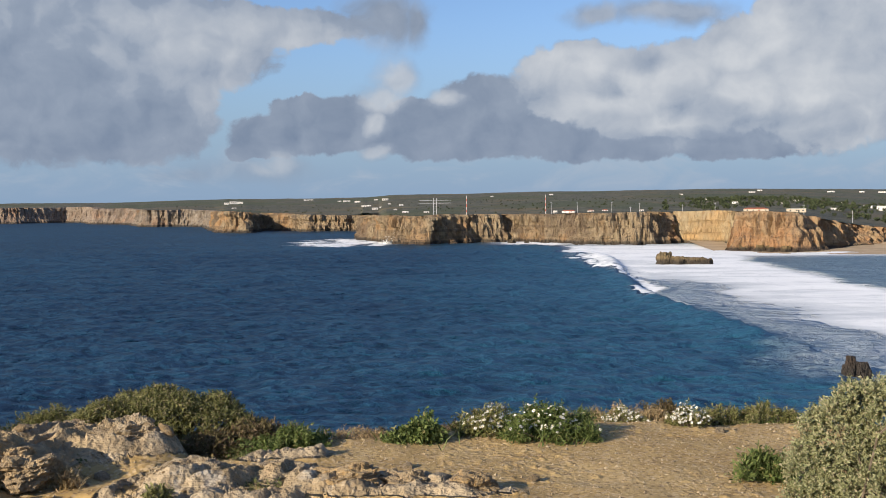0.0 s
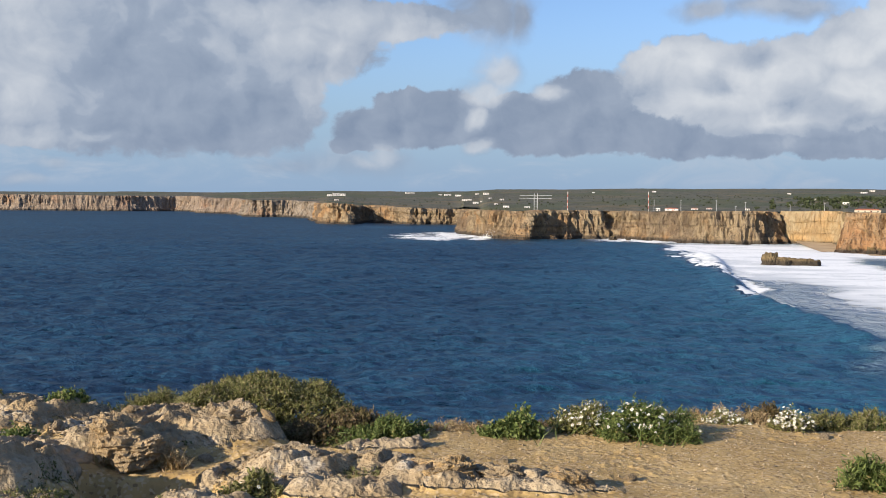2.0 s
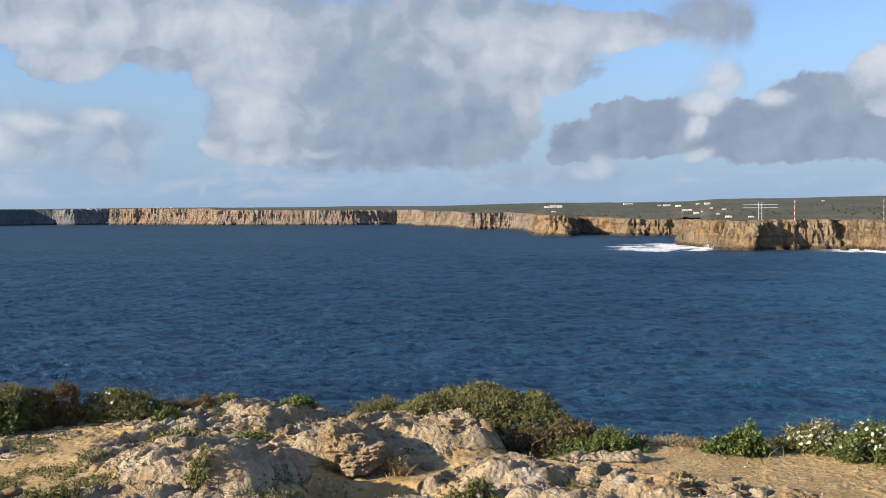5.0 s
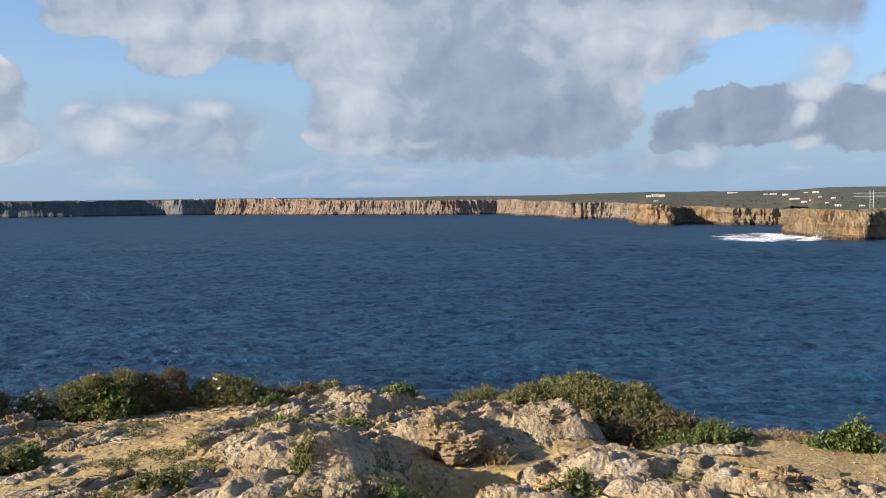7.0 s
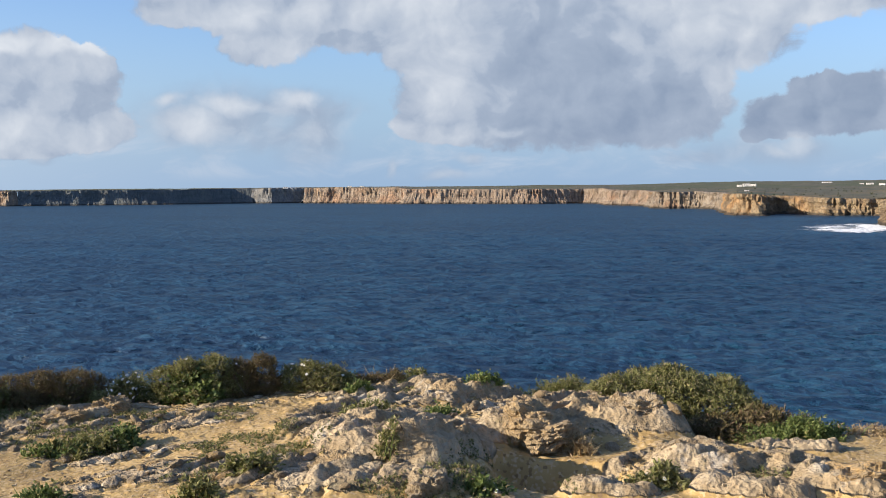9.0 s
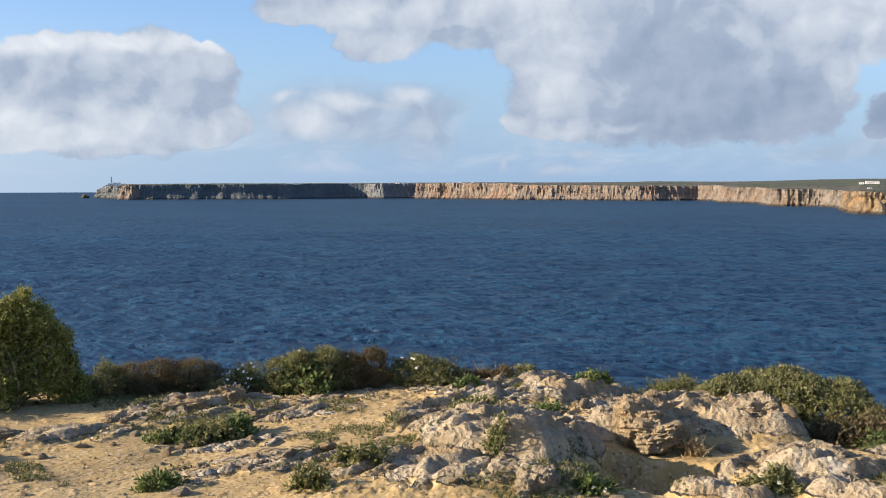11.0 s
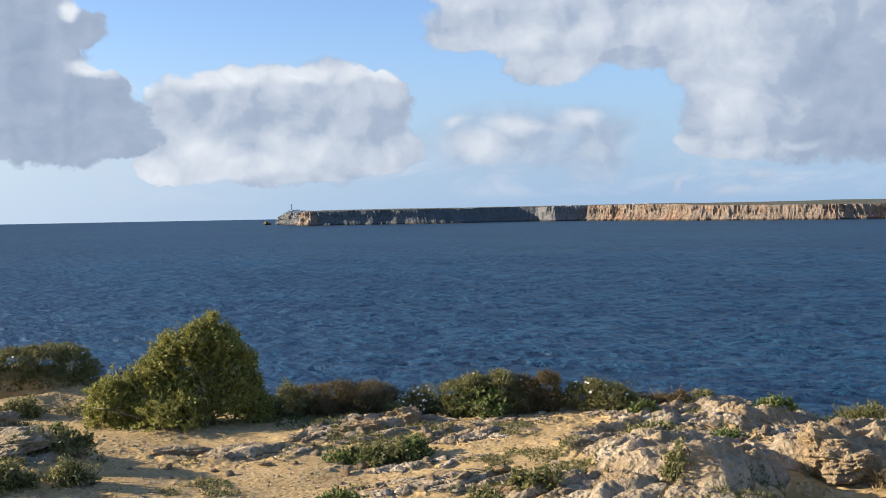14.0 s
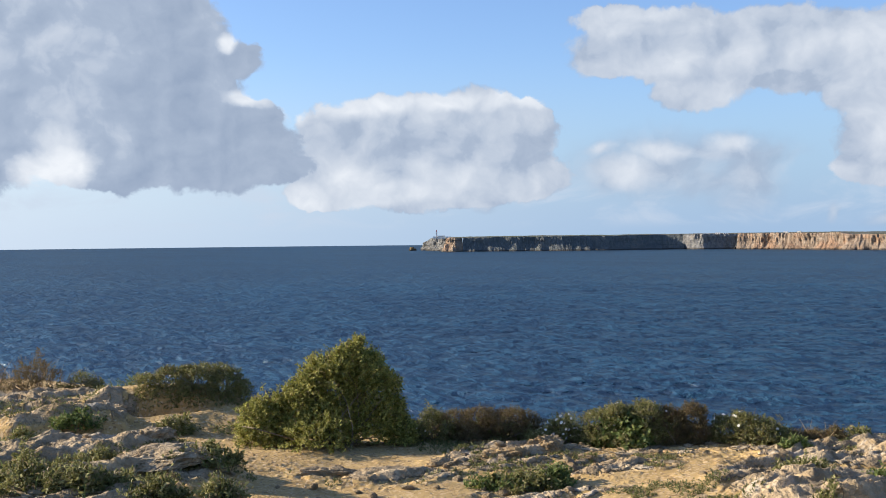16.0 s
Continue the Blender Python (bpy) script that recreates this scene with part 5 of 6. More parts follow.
plant("broad_shrub", "tall yellow green leafy shrub beside the path", "shrub", (-7.23, 4.83), 0.66, 0.92, "bright", 7600, 0.030, 0.50, 143, lobes=[(0.1, 0.21, 0.6, 0.14, 0.14, 0.18), (0.02, 0.06, 0.47, 0.22, 0.22, 0.22), (0.2, 0.26, 0.38, 0.21, 0.21, 0.27), (-0.15, -0.15, 0.28, 0.22, 0.22, 0.19), (-0.26, -0.38, 0.2, 0.15, 0.15, 0.19), (0.01, -0.1, 0.07, 0.38, 0.38, 0.16), (0.19, 0.35, 0.08, 0.21, 0.21, 0.16), (0.14, 0.2, 0.76, 0.06, 0.06, 0.08), (0.1, 0.11, 0.68, 0.09, 0.09, 0.11), (-0.25, -0.33, 0.02, 0.19, 0.19, 0.1), (-0.07, -0.12, 0.43, 0.15, 0.15, 0.15), (0.25, 0.44, 0.17, 0.15, 0.15, 0.2), (0.32, 0.49, 0.03, 0.13, 0.13, 0.14), (-0.3, -0.48, 0.16, 0.16, 0.16, 0.19), (0.24, 0.35, 0.36, 0.16, 0.16, 0.22), (0.16, 0.24, 0.56, 0.14, 0.14, 0.16), (-0.02, -0.03, 0.52, 0.18, 0.18, 0.17)], stalks=70, twigs=110, ragged=0.8, clumps=60)
plant("low_shrub", "dark green shrub with a few white flowers", "shrub", (-6.90, 5.62), 0.24, 0.34, "olive", 520, 0.026, 0.35, 144, flowers=10, flower_size=0.03)
plant("heath_shrub", "brown heath shrub on the brink, shade put into its leaf colour", "shrub", (-6.55, 6.03), 0.34, 0.29, "heath", 700, 0.024, 0.30, 145, stalks=50)
plant("low_shrub", "olive shrub draped over a limestone hummock", "shrub", (-8.97, 4.64), 0.52, 0.57, "olive", 2400, 0.026, 0.40, 146, stalks=20, flowers=24, flower_size=0.03, lobes=[(-0.25, -0.39, 0.36, 0.16, 0.16, 0.05), (-0.12, -0.2, 0.39, 0.19, 0.19, 0.08), (0.01, -0.03, 0.38, 0.19, 0.19, 0.12), (0.06, 0.2, 0.3, 0.21, 0.21, 0.18), (0.15, 0.29, 0.17, 0.15, 0.15, 0.19), (0.09, 0.1, 0.17, 0.21, 0.21, 0.16)], clumps=18)
plant("grass_clump", "short green grass on a limestone hummock", "grass", (-10.22, 4.59), 0.23, 0.35, "fresh", 200, 0.025, 0.25, 147, grass=160)
plant("heath_shrub", "brown heath shrub on the brink", "shrub", (-11.51, 4.05), 0.44, 0.49, "heath", 800, 0.026, 0.30, 148, stalks=40, grass=80)
plant("low_shrub", "dark low shrub along the brink", "shrub", (-11.17, 4.40), 0.22, 0.28, "olive", 300, 0.026, 0.30, 149)
plant("leafy_weed", "green weed spreading over limestone", "weed", (-6.77, 2.27), 0.28, 0.21, "olive", 390, 0.030, 0.50, 150, grass=30, flowers=6, flower_size=0.03)
plant("leafy_weed", "green weed spreading over limestone", "weed", (-6.44, 2.52), 0.23, 0.19, "olive", 338, 0.030, 0.50, 151, grass=30, flowers=0, flower_size=0.03)
plant("leafy_weed", "green weed spreading over limestone", "weed", (-6.10, 2.81), 0.17, 0.15, "olive", 260, 0.030, 0.50, 152, grass=30, flowers=0, flower_size=0.03)
plant("leafy_weed", "green weed spreading over limestone", "weed", (-6.50, 3.36), 0.20, 0.18, "olive", 273, 0.030, 0.50, 153, grass=30, flowers=0, flower_size=0.03)
plant("leafy_weed", "green weed spreading over limestone", "weed", (-7.47, 2.52), 0.16, 0.20, "olive", 208, 0.030, 0.50, 154, grass=30, flowers=6, flower_size=0.03)
plant("leafy_weed", "green weed spreading over limestone", "weed", (-6.00, 3.18), 0.12, 0.17, "olive", 182, 0.030, 0.50, 155, grass=30, flowers=0, flower_size=0.03)
plant("leafy_weed", "green weed spreading over limestone", "weed", (-7.37, 3.00), 0.14, 0.11, "olive", 182, 0.030, 0.50, 156, grass=30, flowers=0, flower_size=0.03)
plant("leafy_weed", "green weed spreading over limestone", "weed", (-8.73, 3.41), 0.17, 0.17, "fresh", 182, 0.030, 0.50, 157, grass=30, flowers=0, flower_size=0.03)
plant("leafy_weed", "green weed spreading over limestone", "weed", (-8.47, 2.86), 0.18, 0.22, "olive", 208, 0.030, 0.50, 158, grass=30, flowers=6, flower_size=0.03)
plant("leafy_weed", "green weed spreading over limestone", "weed", (-5.32, 4.92), 0.12, 0.15, "olive", 169, 0.030, 0.50, 159, grass=30, flowers=0, flower_size=0.03)
plant("leafy_weed", "green weed spreading over limestone", "weed", (-5.08, 5.19), 0.14, 0.17, "fresh", 195, 0.030, 0.50, 160, grass=30, flowers=0, flower_size=0.03)
plant("leafy_weed", "green weed spreading over limestone", "weed", (-10.06, 4.25), 0.18, 0.15, "olive", 169, 0.030, 0.50, 161, grass=30, flowers=0, flower_size=0.03)
plant("leafy_weed", "green weed spreading over limestone", "weed", (-8.30, 4.04), 0.17, 0.17, "olive", 182, 0.030, 0.50, 162, grass=30, flowers=0, flower_size=0.03)
plant("heath_shrub", "low mixed scrub along the cliff brink", "shrub", (-6.76, 5.82), 0.15, 0.17, "heath", 330, 0.024, 0.35, 163, stalks=18, grass=50, flowers=0, flower_size=0.04)
plant("heath_shrub", "low mixed scrub along the cliff brink", "shrub", (-6.74, 6.08), 0.13, 0.21, "fresh", 330, 0.024, 0.35, 164, stalks=18, grass=50, flowers=0, flower_size=0.04)
plant("heath_shrub", "low mixed scrub along the cliff brink", "shrub", (-6.43, 6.08), 0.15, 0.19, "olive", 330, 0.024, 0.35, 165, stalks=18, grass=50, flowers=0, flower_size=0.04)
plant("heath_shrub", "low mixed scrub along the cliff brink", "shrub", (-6.41, 6.37), 0.13, 0.13, "heath", 330, 0.024, 0.35, 166, stalks=18, grass=50, flowers=8, flower_size=0.04)
plant("heath_shrub", "low mixed scrub along the cliff brink", "shrub", (-6.12, 6.39), 0.15, 0.15, "olive", 330, 0.024, 0.35, 167, stalks=18, grass=50, flowers=8, flower_size=0.04)
plant("heath_shrub", "low mixed scrub along the cliff brink", "shrub", (-5.95, 6.53), 0.13, 0.16, "fresh", 330, 0.024, 0.35, 168, stalks=18, grass=50, flowers=0, flower_size=0.04)
plant("heath_shrub", "low mixed scrub along the cliff brink", "shrub", (-5.92, 6.84), 0.19, 0.08, "fresh", 330, 0.024, 0.35, 169, stalks=18, grass=50, flowers=0, flower_size=0.04)
plant("heath_shrub", "low mixed scrub along the cliff brink", "shrub", (-5.60, 6.81), 0.15, 0.09, "fresh", 330, 0.024, 0.35, 170, stalks=18, grass=50, flowers=14, flower_size=0.04)
plant("heath_shrub", "low mixed scrub along the cliff brink", "shrub", (-5.41, 6.95), 0.20, 0.14, "heath", 330, 0.024, 0.35, 171, stalks=18, grass=50, flowers=8, flower_size=0.04)
plant("heath_shrub", "low mixed scrub along the cliff brink", "shrub", (-5.29, 7.17), 0.15, 0.11, "heath", 330, 0.024, 0.35, 172, stalks=18, grass=50, flowers=8, flower_size=0.04)
plant("heath_shrub", "low mixed scrub along the cliff brink", "shrub", (-5.15, 7.38), 0.19, 0.09, "heath", 330, 0.024, 0.35, 173, stalks=18, grass=50, flowers=0, flower_size=0.04)
plant("heath_shrub", "low mixed scrub along the cliff brink", "shrub", (-4.99, 7.58), 0.22, 0.06, "heath", 330, 0.024, 0.35, 174, stalks=18, grass=50, flowers=14, flower_size=0.04)
plant("heath_shrub", "low mixed scrub along the cliff brink", "shrub", (-4.75, 7.66), 0.16, 0.09, "heath", 330, 0.024, 0.35, 175, stalks=18, grass=50, flowers=8, flower_size=0.04)
plant("heath_shrub", "low mixed scrub along the cliff brink", "shrub", (-4.43, 7.59), 0.20, 0.06, "olive", 330, 0.024, 0.35, 176, stalks=18, grass=50, flowers=0, flower_size=0.04)
plant("dry_grass", "dry grass and low scrub on the brink", "grass", (-1.14, 8.04), 0.22, 0.08, "heath", 170, 0.022, 0.30, 177, grass=90, stalks=8)
plant("dry_grass", "dry grass and low scrub on the brink", "grass", (-0.89, 8.01), 0.16, 0.11, "straw", 170, 0.022, 0.30, 178, grass=90, stalks=8)
plant("dry_grass", "dry grass and low scrub on the brink", "grass", (-0.64, 7.99), 0.13, 0.12, "heath", 170, 0.022, 0.30, 179, grass=90, stalks=8)
plant("dry_grass", "dry grass and low scrub on the brink", "grass", (-0.39, 8.05), 0.16, 0.06, "olive", 170, 0.022, 0.30, 180, grass=90, stalks=8)
plant("dry_grass", "dry grass and low scrub on the brink", "grass", (-0.14, 8.13), 0.14, 0.06, "heath", 170, 0.022, 0.30, 181, grass=90, stalks=8)
plant("dry_grass", "dry grass and low scrub on the brink", "grass", (0.11, 8.18), 0.13, 0.08, "straw", 170, 0.022, 0.30, 182, grass=90, stalks=8)
plant("dry_grass", "dry grass and low scrub on the brink", "grass", (0.36, 8.11), 0.16, 0.07, "olive", 170, 0.022, 0.30, 183, grass=90, stalks=8)
plant("dry_grass", "dry grass and low scrub on the brink", "grass", (0.61, 8.05), 0.15, 0.10, "straw", 170, 0.022, 0.30, 184, grass=90, stalks=8)
plant("dry_grass", "dry grass and low scrub on the brink", "grass", (0.89, 8.40), 0.19, 0.12, "olive", 170, 0.022, 0.30, 185, grass=90, stalks=8)
plant("dry_grass", "dry grass and low scrub on the brink", "grass", (1.13, 8.26), 0.21, 0.16, "straw", 170, 0.022, 0.30, 186, grass=90, stalks=8)
plant("dry_grass", "dry grass and low scrub on the brink", "grass", (1.37, 8.15), 0.16, 0.13, "straw", 170, 0.022, 0.30, 187, grass=90, stalks=8)
plant("dry_grass", "dry grass and low scrub on the brink", "grass", (1.61, 8.10), 0.15, 0.08, "heath", 170, 0.022, 0.30, 188, grass=90, stalks=8)
plant("dry_grass", "dry grass and low scrub on the brink", "grass", (1.89, 8.24), 0.20, 0.07, "olive", 170, 0.022, 0.30, 189, grass=90, stalks=8)
plant("dry_grass", "dry grass and low scrub on the brink", "grass", (2.11, 8.11), 0.14, 0.11, "olive", 170, 0.022, 0.30, 190, grass=90, stalks=8)
plant("heath_shrub", "low mixed scrub along the cliff brink", "shrub", (-7.34, 5.60), 0.17, 0.20, "heath", 330, 0.024, 0.35, 191, stalks=18, grass=40)
plant("heath_shrub", "low mixed scrub along the cliff brink", "shrub", (-7.12, 5.88), 0.22, 0.27, "olive", 330, 0.024, 0.35, 192, stalks=18, grass=40)
plant("heath_shrub", "low mixed scrub along the cliff brink", "shrub", (-6.83, 6.10), 0.24, 0.22, "olive", 330, 0.024, 0.35, 193, stalks=18, grass=40)
plant("heath_shrub", "low mixed scrub along the cliff brink", "shrub", (-6.66, 6.43), 0.15, 0.23, "heath", 330, 0.024, 0.35, 194, stalks=18, grass=40)
plant("heath_shrub", "low mixed scrub along the cliff brink", "shrub", (-6.33, 6.60), 0.26, 0.28, "olive", 330, 0.024, 0.35, 195, stalks=18, grass=40)
plant("heath_shrub", "low mixed scrub along the cliff brink", "shrub", (-6.25, 7.02), 0.15, 0.26, "heath", 330, 0.024, 0.35, 196, stalks=18, grass=40)
plant("heath_shrub", "low mixed scrub along the cliff brink", "shrub", (-5.93, 7.19), 0.20, 0.23, "olive", 330, 0.024, 0.35, 197, stalks=18, grass=40)
plant("heath_shrub", "low mixed scrub along the cliff brink", "shrub", (-5.56, 7.28), 0.21, 0.22, "olive", 330, 0.024, 0.35, 198, stalks=18, grass=40)
plant("heath_shrub", "low mixed scrub along the cliff brink", "shrub", (-5.37, 7.59), 0.23, 0.28, "olive", 330, 0.024, 0.35, 199, stalks=18, grass=40)
plant("heath_shrub", "low mixed scrub along the cliff brink", "shrub", (-5.02, 7.67), 0.24, 0.30, "olive", 330, 0.024, 0.35, 200, stalks=18, grass=40)
plant("heath_shrub", "low mixed scrub along the cliff brink", "shrub", (-4.86, 8.02), 0.25, 0.19, "olive", 330, 0.024, 0.35, 201, stalks=18, grass=40)


# ---------------------------------------------------------------- stones
def make_stone():
    m, n = material("weathered_limestone")
    tex = n.node("ShaderNodeTexCoord").outputs["Object"]
    info = n.node("ShaderNodeObjectInfo").outputs["Random"]
    shift = n.node("ShaderNodeCombineXYZ")
    n.put(shift.inputs[0], n.math("MULTIPLY", info, 40.0))
    tex = n.vec("ADD", tex, shift.outputs[0])
    fine, mid = n.noise(tex, 24.0, 6.0, 0.7), n.noise(tex, 5.0, 5.0, 0.65)
    c = n.mix(n.span(mid, 0.34, 0.66), (0.300, 0.225, 0.132), (0.47, 0.38, 0.255))
    c = n.mix(n.math("MULTIPLY", n.span(info, 0.45, 0.8), n.span(mid, 0.44, 0.56, 0.0, 0.8)), c, (0.47, 0.31, 0.13))
    c = n.mix(n.span(fine, 0.55, 0.70, 0.0, 0.7), c, (0.20, 0.165, 0.125))
    pits = n.voronoi(tex, 22.0)
    finish(n, c, 0.93, n.bump(n.math("ADD", n.math("MULTIPLY", fine, 0.6), n.math("MULTIPLY", pits, 0.5)), 0.9, 0.03))
    return m


STONE = make_stone()


def stone_mesh(seed, detail, squash, crag):
    rng = np.random.default_rng(seed)
    bm = bmesh.new()
    bmesh.ops.create_icosphere(bm, subdivisions=detail, radius=1.0)
    cuts = unit(rng.normal(size=(9, 3)))
    depth = 0.62 + 0.25 * rng.random(9)
    for v in bm.verts:
        c = np.array(v.co)
        for n, k in zip(cuts, depth):
            over = c @ n - k
            if over > 0:
                c = c - n * over * 0.85
        w = noise.fractal(Vector(c) * 2.1 + Vector((seed * 3.1, 0, 0)), 0.9, 2.0, 4) * crag
        w += (abs(noise.noise(Vector((c[0] * 1.2, c[1] * 1.2, c[2] * 7 + seed)))) - 0.2) * crag * 0.7
        w -= abs(noise.fractal(Vector(c) * 5.5 + Vector((0, seed * 1.7, 0)), 0.8, 2.0, 3)) * crag * 0.35
        c = c * (1 + w)
        v.co = (c[0], c[1], c[2] * squash)
    me = bpy.data.meshes.new("rock")
    bm.to_mesh(me)
    bm.free()
    me.materials.append(STONE)
    return me


BOULDERS = [stone_mesh(k, 5, 0.62, 0.30) for k in range(1, 5)] + [stone_mesh(k, 5, 0.36, 0.26) for k in range(5, 9)]
SMALL = [stone_mesh(k, 2, 0.6, 0.12) for k in range(20, 28)]


def rock(x, y, size, turn, which, label, lift=0.0, long=1.0, tall=1.0, group="limestone rocks on the clifftop"):
    ob = new("rock", BOULDERS[which % 8])
    ob.location = (x, y, ground_z(x, y) + lift)
    ob.rotation_euler = (0.12 * math.sin(turn), 0.12 * math.cos(turn * 1.7), radians(turn))
    ob.scale = (size * long, size, tall)
    return tagged(ob, label, "rock", group)


rock(-1.63, 6.15, 0.160, 14, 1, "smooth limestone slab beside the dirt", -0.04, 1.50, 0.184)
rock(-0.70, 5.92, 0.159, 6, 2, "crumbly ochre limestone rock", -0.04, 1.60, 0.190)
rock(-2.88, 7.27, 0.155, 21, 5, "pale flat limestone slab", -0.04, 1.40, 0.282)
rock(-2.48, 7.31, 0.106, 18, 3, "pale grey limestone block", -0.04, 1.20, 0.134)
rock(-2.55, 6.11, 0.209, 21, 0, "ochre pitted limestone rock with holes", -0.04, 1.00, 0.214)
rock(-2.34, 7.12, 0.205, 18, 1, "pale grey split limestone block", -0.04, 1.20, 0.205)
rock(-1.15, 6.39, 0.148, 10, 5, "smooth limestone slab beside the dirt", -0.04, 1.60, 0.234)
rock(-0.37, 5.98, 0.128, 3, 2, "crumbly ochre limestone rock", -0.04, 1.30, 0.164)
rock(0.00, 5.90, 0.104, 0, 3, "crumbly ochre limestone rock", -0.04, 1.30, 0.132)
rock(-3.01, 5.71, 0.136, 27, 2, "white limestone block on the ledge", -0.04, 1.20, 0.167)
rock(-2.66, 4.86, 0.140, 28, 3, "broken grey limestone block", -0.04, 1.00, 0.220)
rock(-3.25, 4.95, 0.121, 33, 4, "grey limestone slab below the ledge", -0.04, 1.60, 0.304)
rock(-2.66, 6.10, 0.168, 22, 0, "ochre pitted limestone rock with holes", -0.04, 1.10, 0.248)
rock(-2.85, 6.47, 0.134, 23, 1, "pale rounded limestone rock", -0.04, 1.20, 0.211)
rock(-2.21, 6.83, 0.181, 17, 1, "pale grey split limestone block", -0.04, 1.30, 0.232)
rock(-2.59, 7.20, 0.129, 19, 5, "pale flat limestone slab", -0.04, 1.50, 0.262)
rock(-4.12, 7.67, 0.161, 28, 4, "pale flat limestone slab on the brink", -0.04, 1.50, 0.284)
rock(-5.73, 5.74, 0.120, 44, 1, "stacked pale limestone block", -0.04, 1.20, 0.161)
rock(-5.81, 5.40, 0.113, 47, 6, "flat limestone slab among weeds", -0.04, 1.60, 0.204)
rock(-4.62, 5.38, 0.085, 40, 6, "low pale limestone ledge", -0.04, 1.70, 0.146)
rock(-3.97, 5.45, 0.102, 36, 7, "low pale limestone ledge", -0.04, 2.00, 0.144)
rock(-4.44, 4.85, 0.069, 42, 7, "low pale limestone ledge", -0.04, 1.70, 0.141)
rock(-6.04, 4.99, 0.116, 50, 0, "rust stained rounded limestone rock", -0.04, 1.20, 0.136)
rock(-5.80, 5.32, 0.088, 47, 4, "flat pale limestone slab", -0.04, 1.60, 0.216)
rock(-5.71, 5.77, 0.103, 44, 1, "stacked pale limestone block", -0.04, 1.20, 0.162)
rock(-5.35, 4.76, 0.055, 48, 2, "small pale limestone block", -0.04, 1.00, 0.093)
rock(-9.95, 3.66, 0.224, 69, 0, "rounded pale limestone boulder", -0.04, 1.20, 0.264)
rock(-9.25, 3.70, 0.280, 68, 1, "large weathered limestone boulder", -0.04, 1.30, 0.288)
rock(-8.86, 4.33, 0.258, 63, 0, "large weathered limestone boulder", -0.04, 1.30, 0.255)
rock(-8.47, 3.31, 0.175, 68, 5, "flat pale limestone slab", -0.04, 1.70, 0.312)
rock(-7.58, 3.42, 0.136, 65, 6, "flat pale limestone slab", -0.04, 1.70, 0.249)
rock(-6.65, 3.10, 0.194, 65, 4, "flat pale limestone slab", -0.04, 1.70, 0.252)
rock(-6.00, 3.20, 0.099, 61, 5, "flat limestone slab by the path", -0.04, 1.40, 0.292)
rock(-6.38, 4.23, 0.116, 56, 6, "low limestone ledge beside the shrub", -0.04, 2.00, 0.177)
rock(-6.12, 4.57, 0.116, 53, 7, "low limestone ledge beside the shrub", -0.04, 2.00, 0.196)


def scatter():
    rng = np.random.default_rng(91)
    made = 0
    while made < 230:
        az, d = rng.uniform(-22, 72), rng.uniform(5.3, 9.2)
        x, y = bearing(az, d)
        z, share = relief(np.array([x]), np.array([y]))
        if z[0] < -0.25 or rng.random() > 0.25 + share[0] or (az < 12 and rng.random() < 0.6):
            continue
        size = 0.012 + 0.045 * rng.random() ** 2.2
        ob = new("stone", SMALL[made % 8])
        ob.location = (x, y, z[0] + size * 0.15)
        ob.rotation_euler = (rng.normal() * 0.3, rng.normal() * 0.3, rng.random() * 6.3)
        ob.scale = (size * rng.uniform(0.8, 1.8), size, size)
        tagged(ob, "small loose limestone stone on the ground", "stone", "loose stones on the clifftop")
        made += 1
    # gravel
    n = 9000
    az, d = rng.uniform(-25, 74, n), rng.uniform(5.0, 10.5, n)
    x, y = -np.sin(np.radians(az)) * d, np.cos(np.radians(az)) * d
    z, share = relief(x, y)
    size = 0.003 + 0.009 * rng.random(n) ** 3
    shape = np.array([(1, 0, 0), (-1, 0, 0), (0, 1, 0), (0, -1, 0), (0, 0, 0.8), (0, 0, -0.8)], float)
    v = np.stack([x, y, z + size * 0.3], -1)[:, None] + shape[None] * size[:, None, None] * (0.6 + 0.8 * rng.random((n, 6, 1)))
    i = np.arange(n * 6).reshape(n, 6)
    f = np.concatenate([i[:, t] for t in ([0, 2, 4], [2, 1, 4], [1, 3, 4], [3, 0, 4], [2, 0, 5], [1, 2, 5], [3, 1, 5], [0, 3, 5])])
    tagged(new("gravel", polygons("gravel", v.reshape(-1, 3), f, STONE)), "fine limestone gravel on sandy dirt", "gravel", kind="stuff")


scatter()


def ground_cover():
    """Low creeping plants and moss in the cracks of the limestone."""
    rng = np.random.default_rng(55)
    n = 130000
    az, d = rng.uniform(10, 74, n), rng.uniform(5.2, 11.5, n)
    x, y = -np.sin(np.radians(az)) * d, np.cos(np.radians(az)) * d
    z, share = relief(x, y)
    patch = fbm(x / 0.55, y / 0.55, 4, 83)
    brink = np.interp(az, BRINK_AZ, BRINK_D)
    keep = (patch > 0.60 - 0.05 * smooth(d - brink, -2.2, -0.4)) & (z > -0.3) & (share < 0.85) & (share + fbm(x / 0.9, y / 0.9, 2, 84) > 0.55)
    p = np.stack([x, y, z + 0.004], -1)[keep][:11000]
    up = np.tile(np.array([0.0, 0.0, 1.0]), (len(p), 1))
    me = leaf_mesh("ground_cover", rng, p, up, 5, 0.026, 0.016, 0.5, LEAF["creeper"], 0.6)
    tagged(new("ground_cover", me), "low green creeping plants between limestone ledges", "plants", kind="stuff")


ground_cover()


# ---------------------------------------------------------------- beach, rocks in the sea
SAND = make_plain("wet_beach_sand", (0.36, 0.27, 0.165), (0.47, 0.36, 0.23), 0.06)
DUNE = make_plain("dry_beach_sand", (0.52, 0.42, 0.27), (0.60, 0.49, 0.33), 0.2)
PLASTER = make_plain("white_plaster", (0.58, 0.56, 0.53), (0.68, 0.66, 0.63), 0.5)
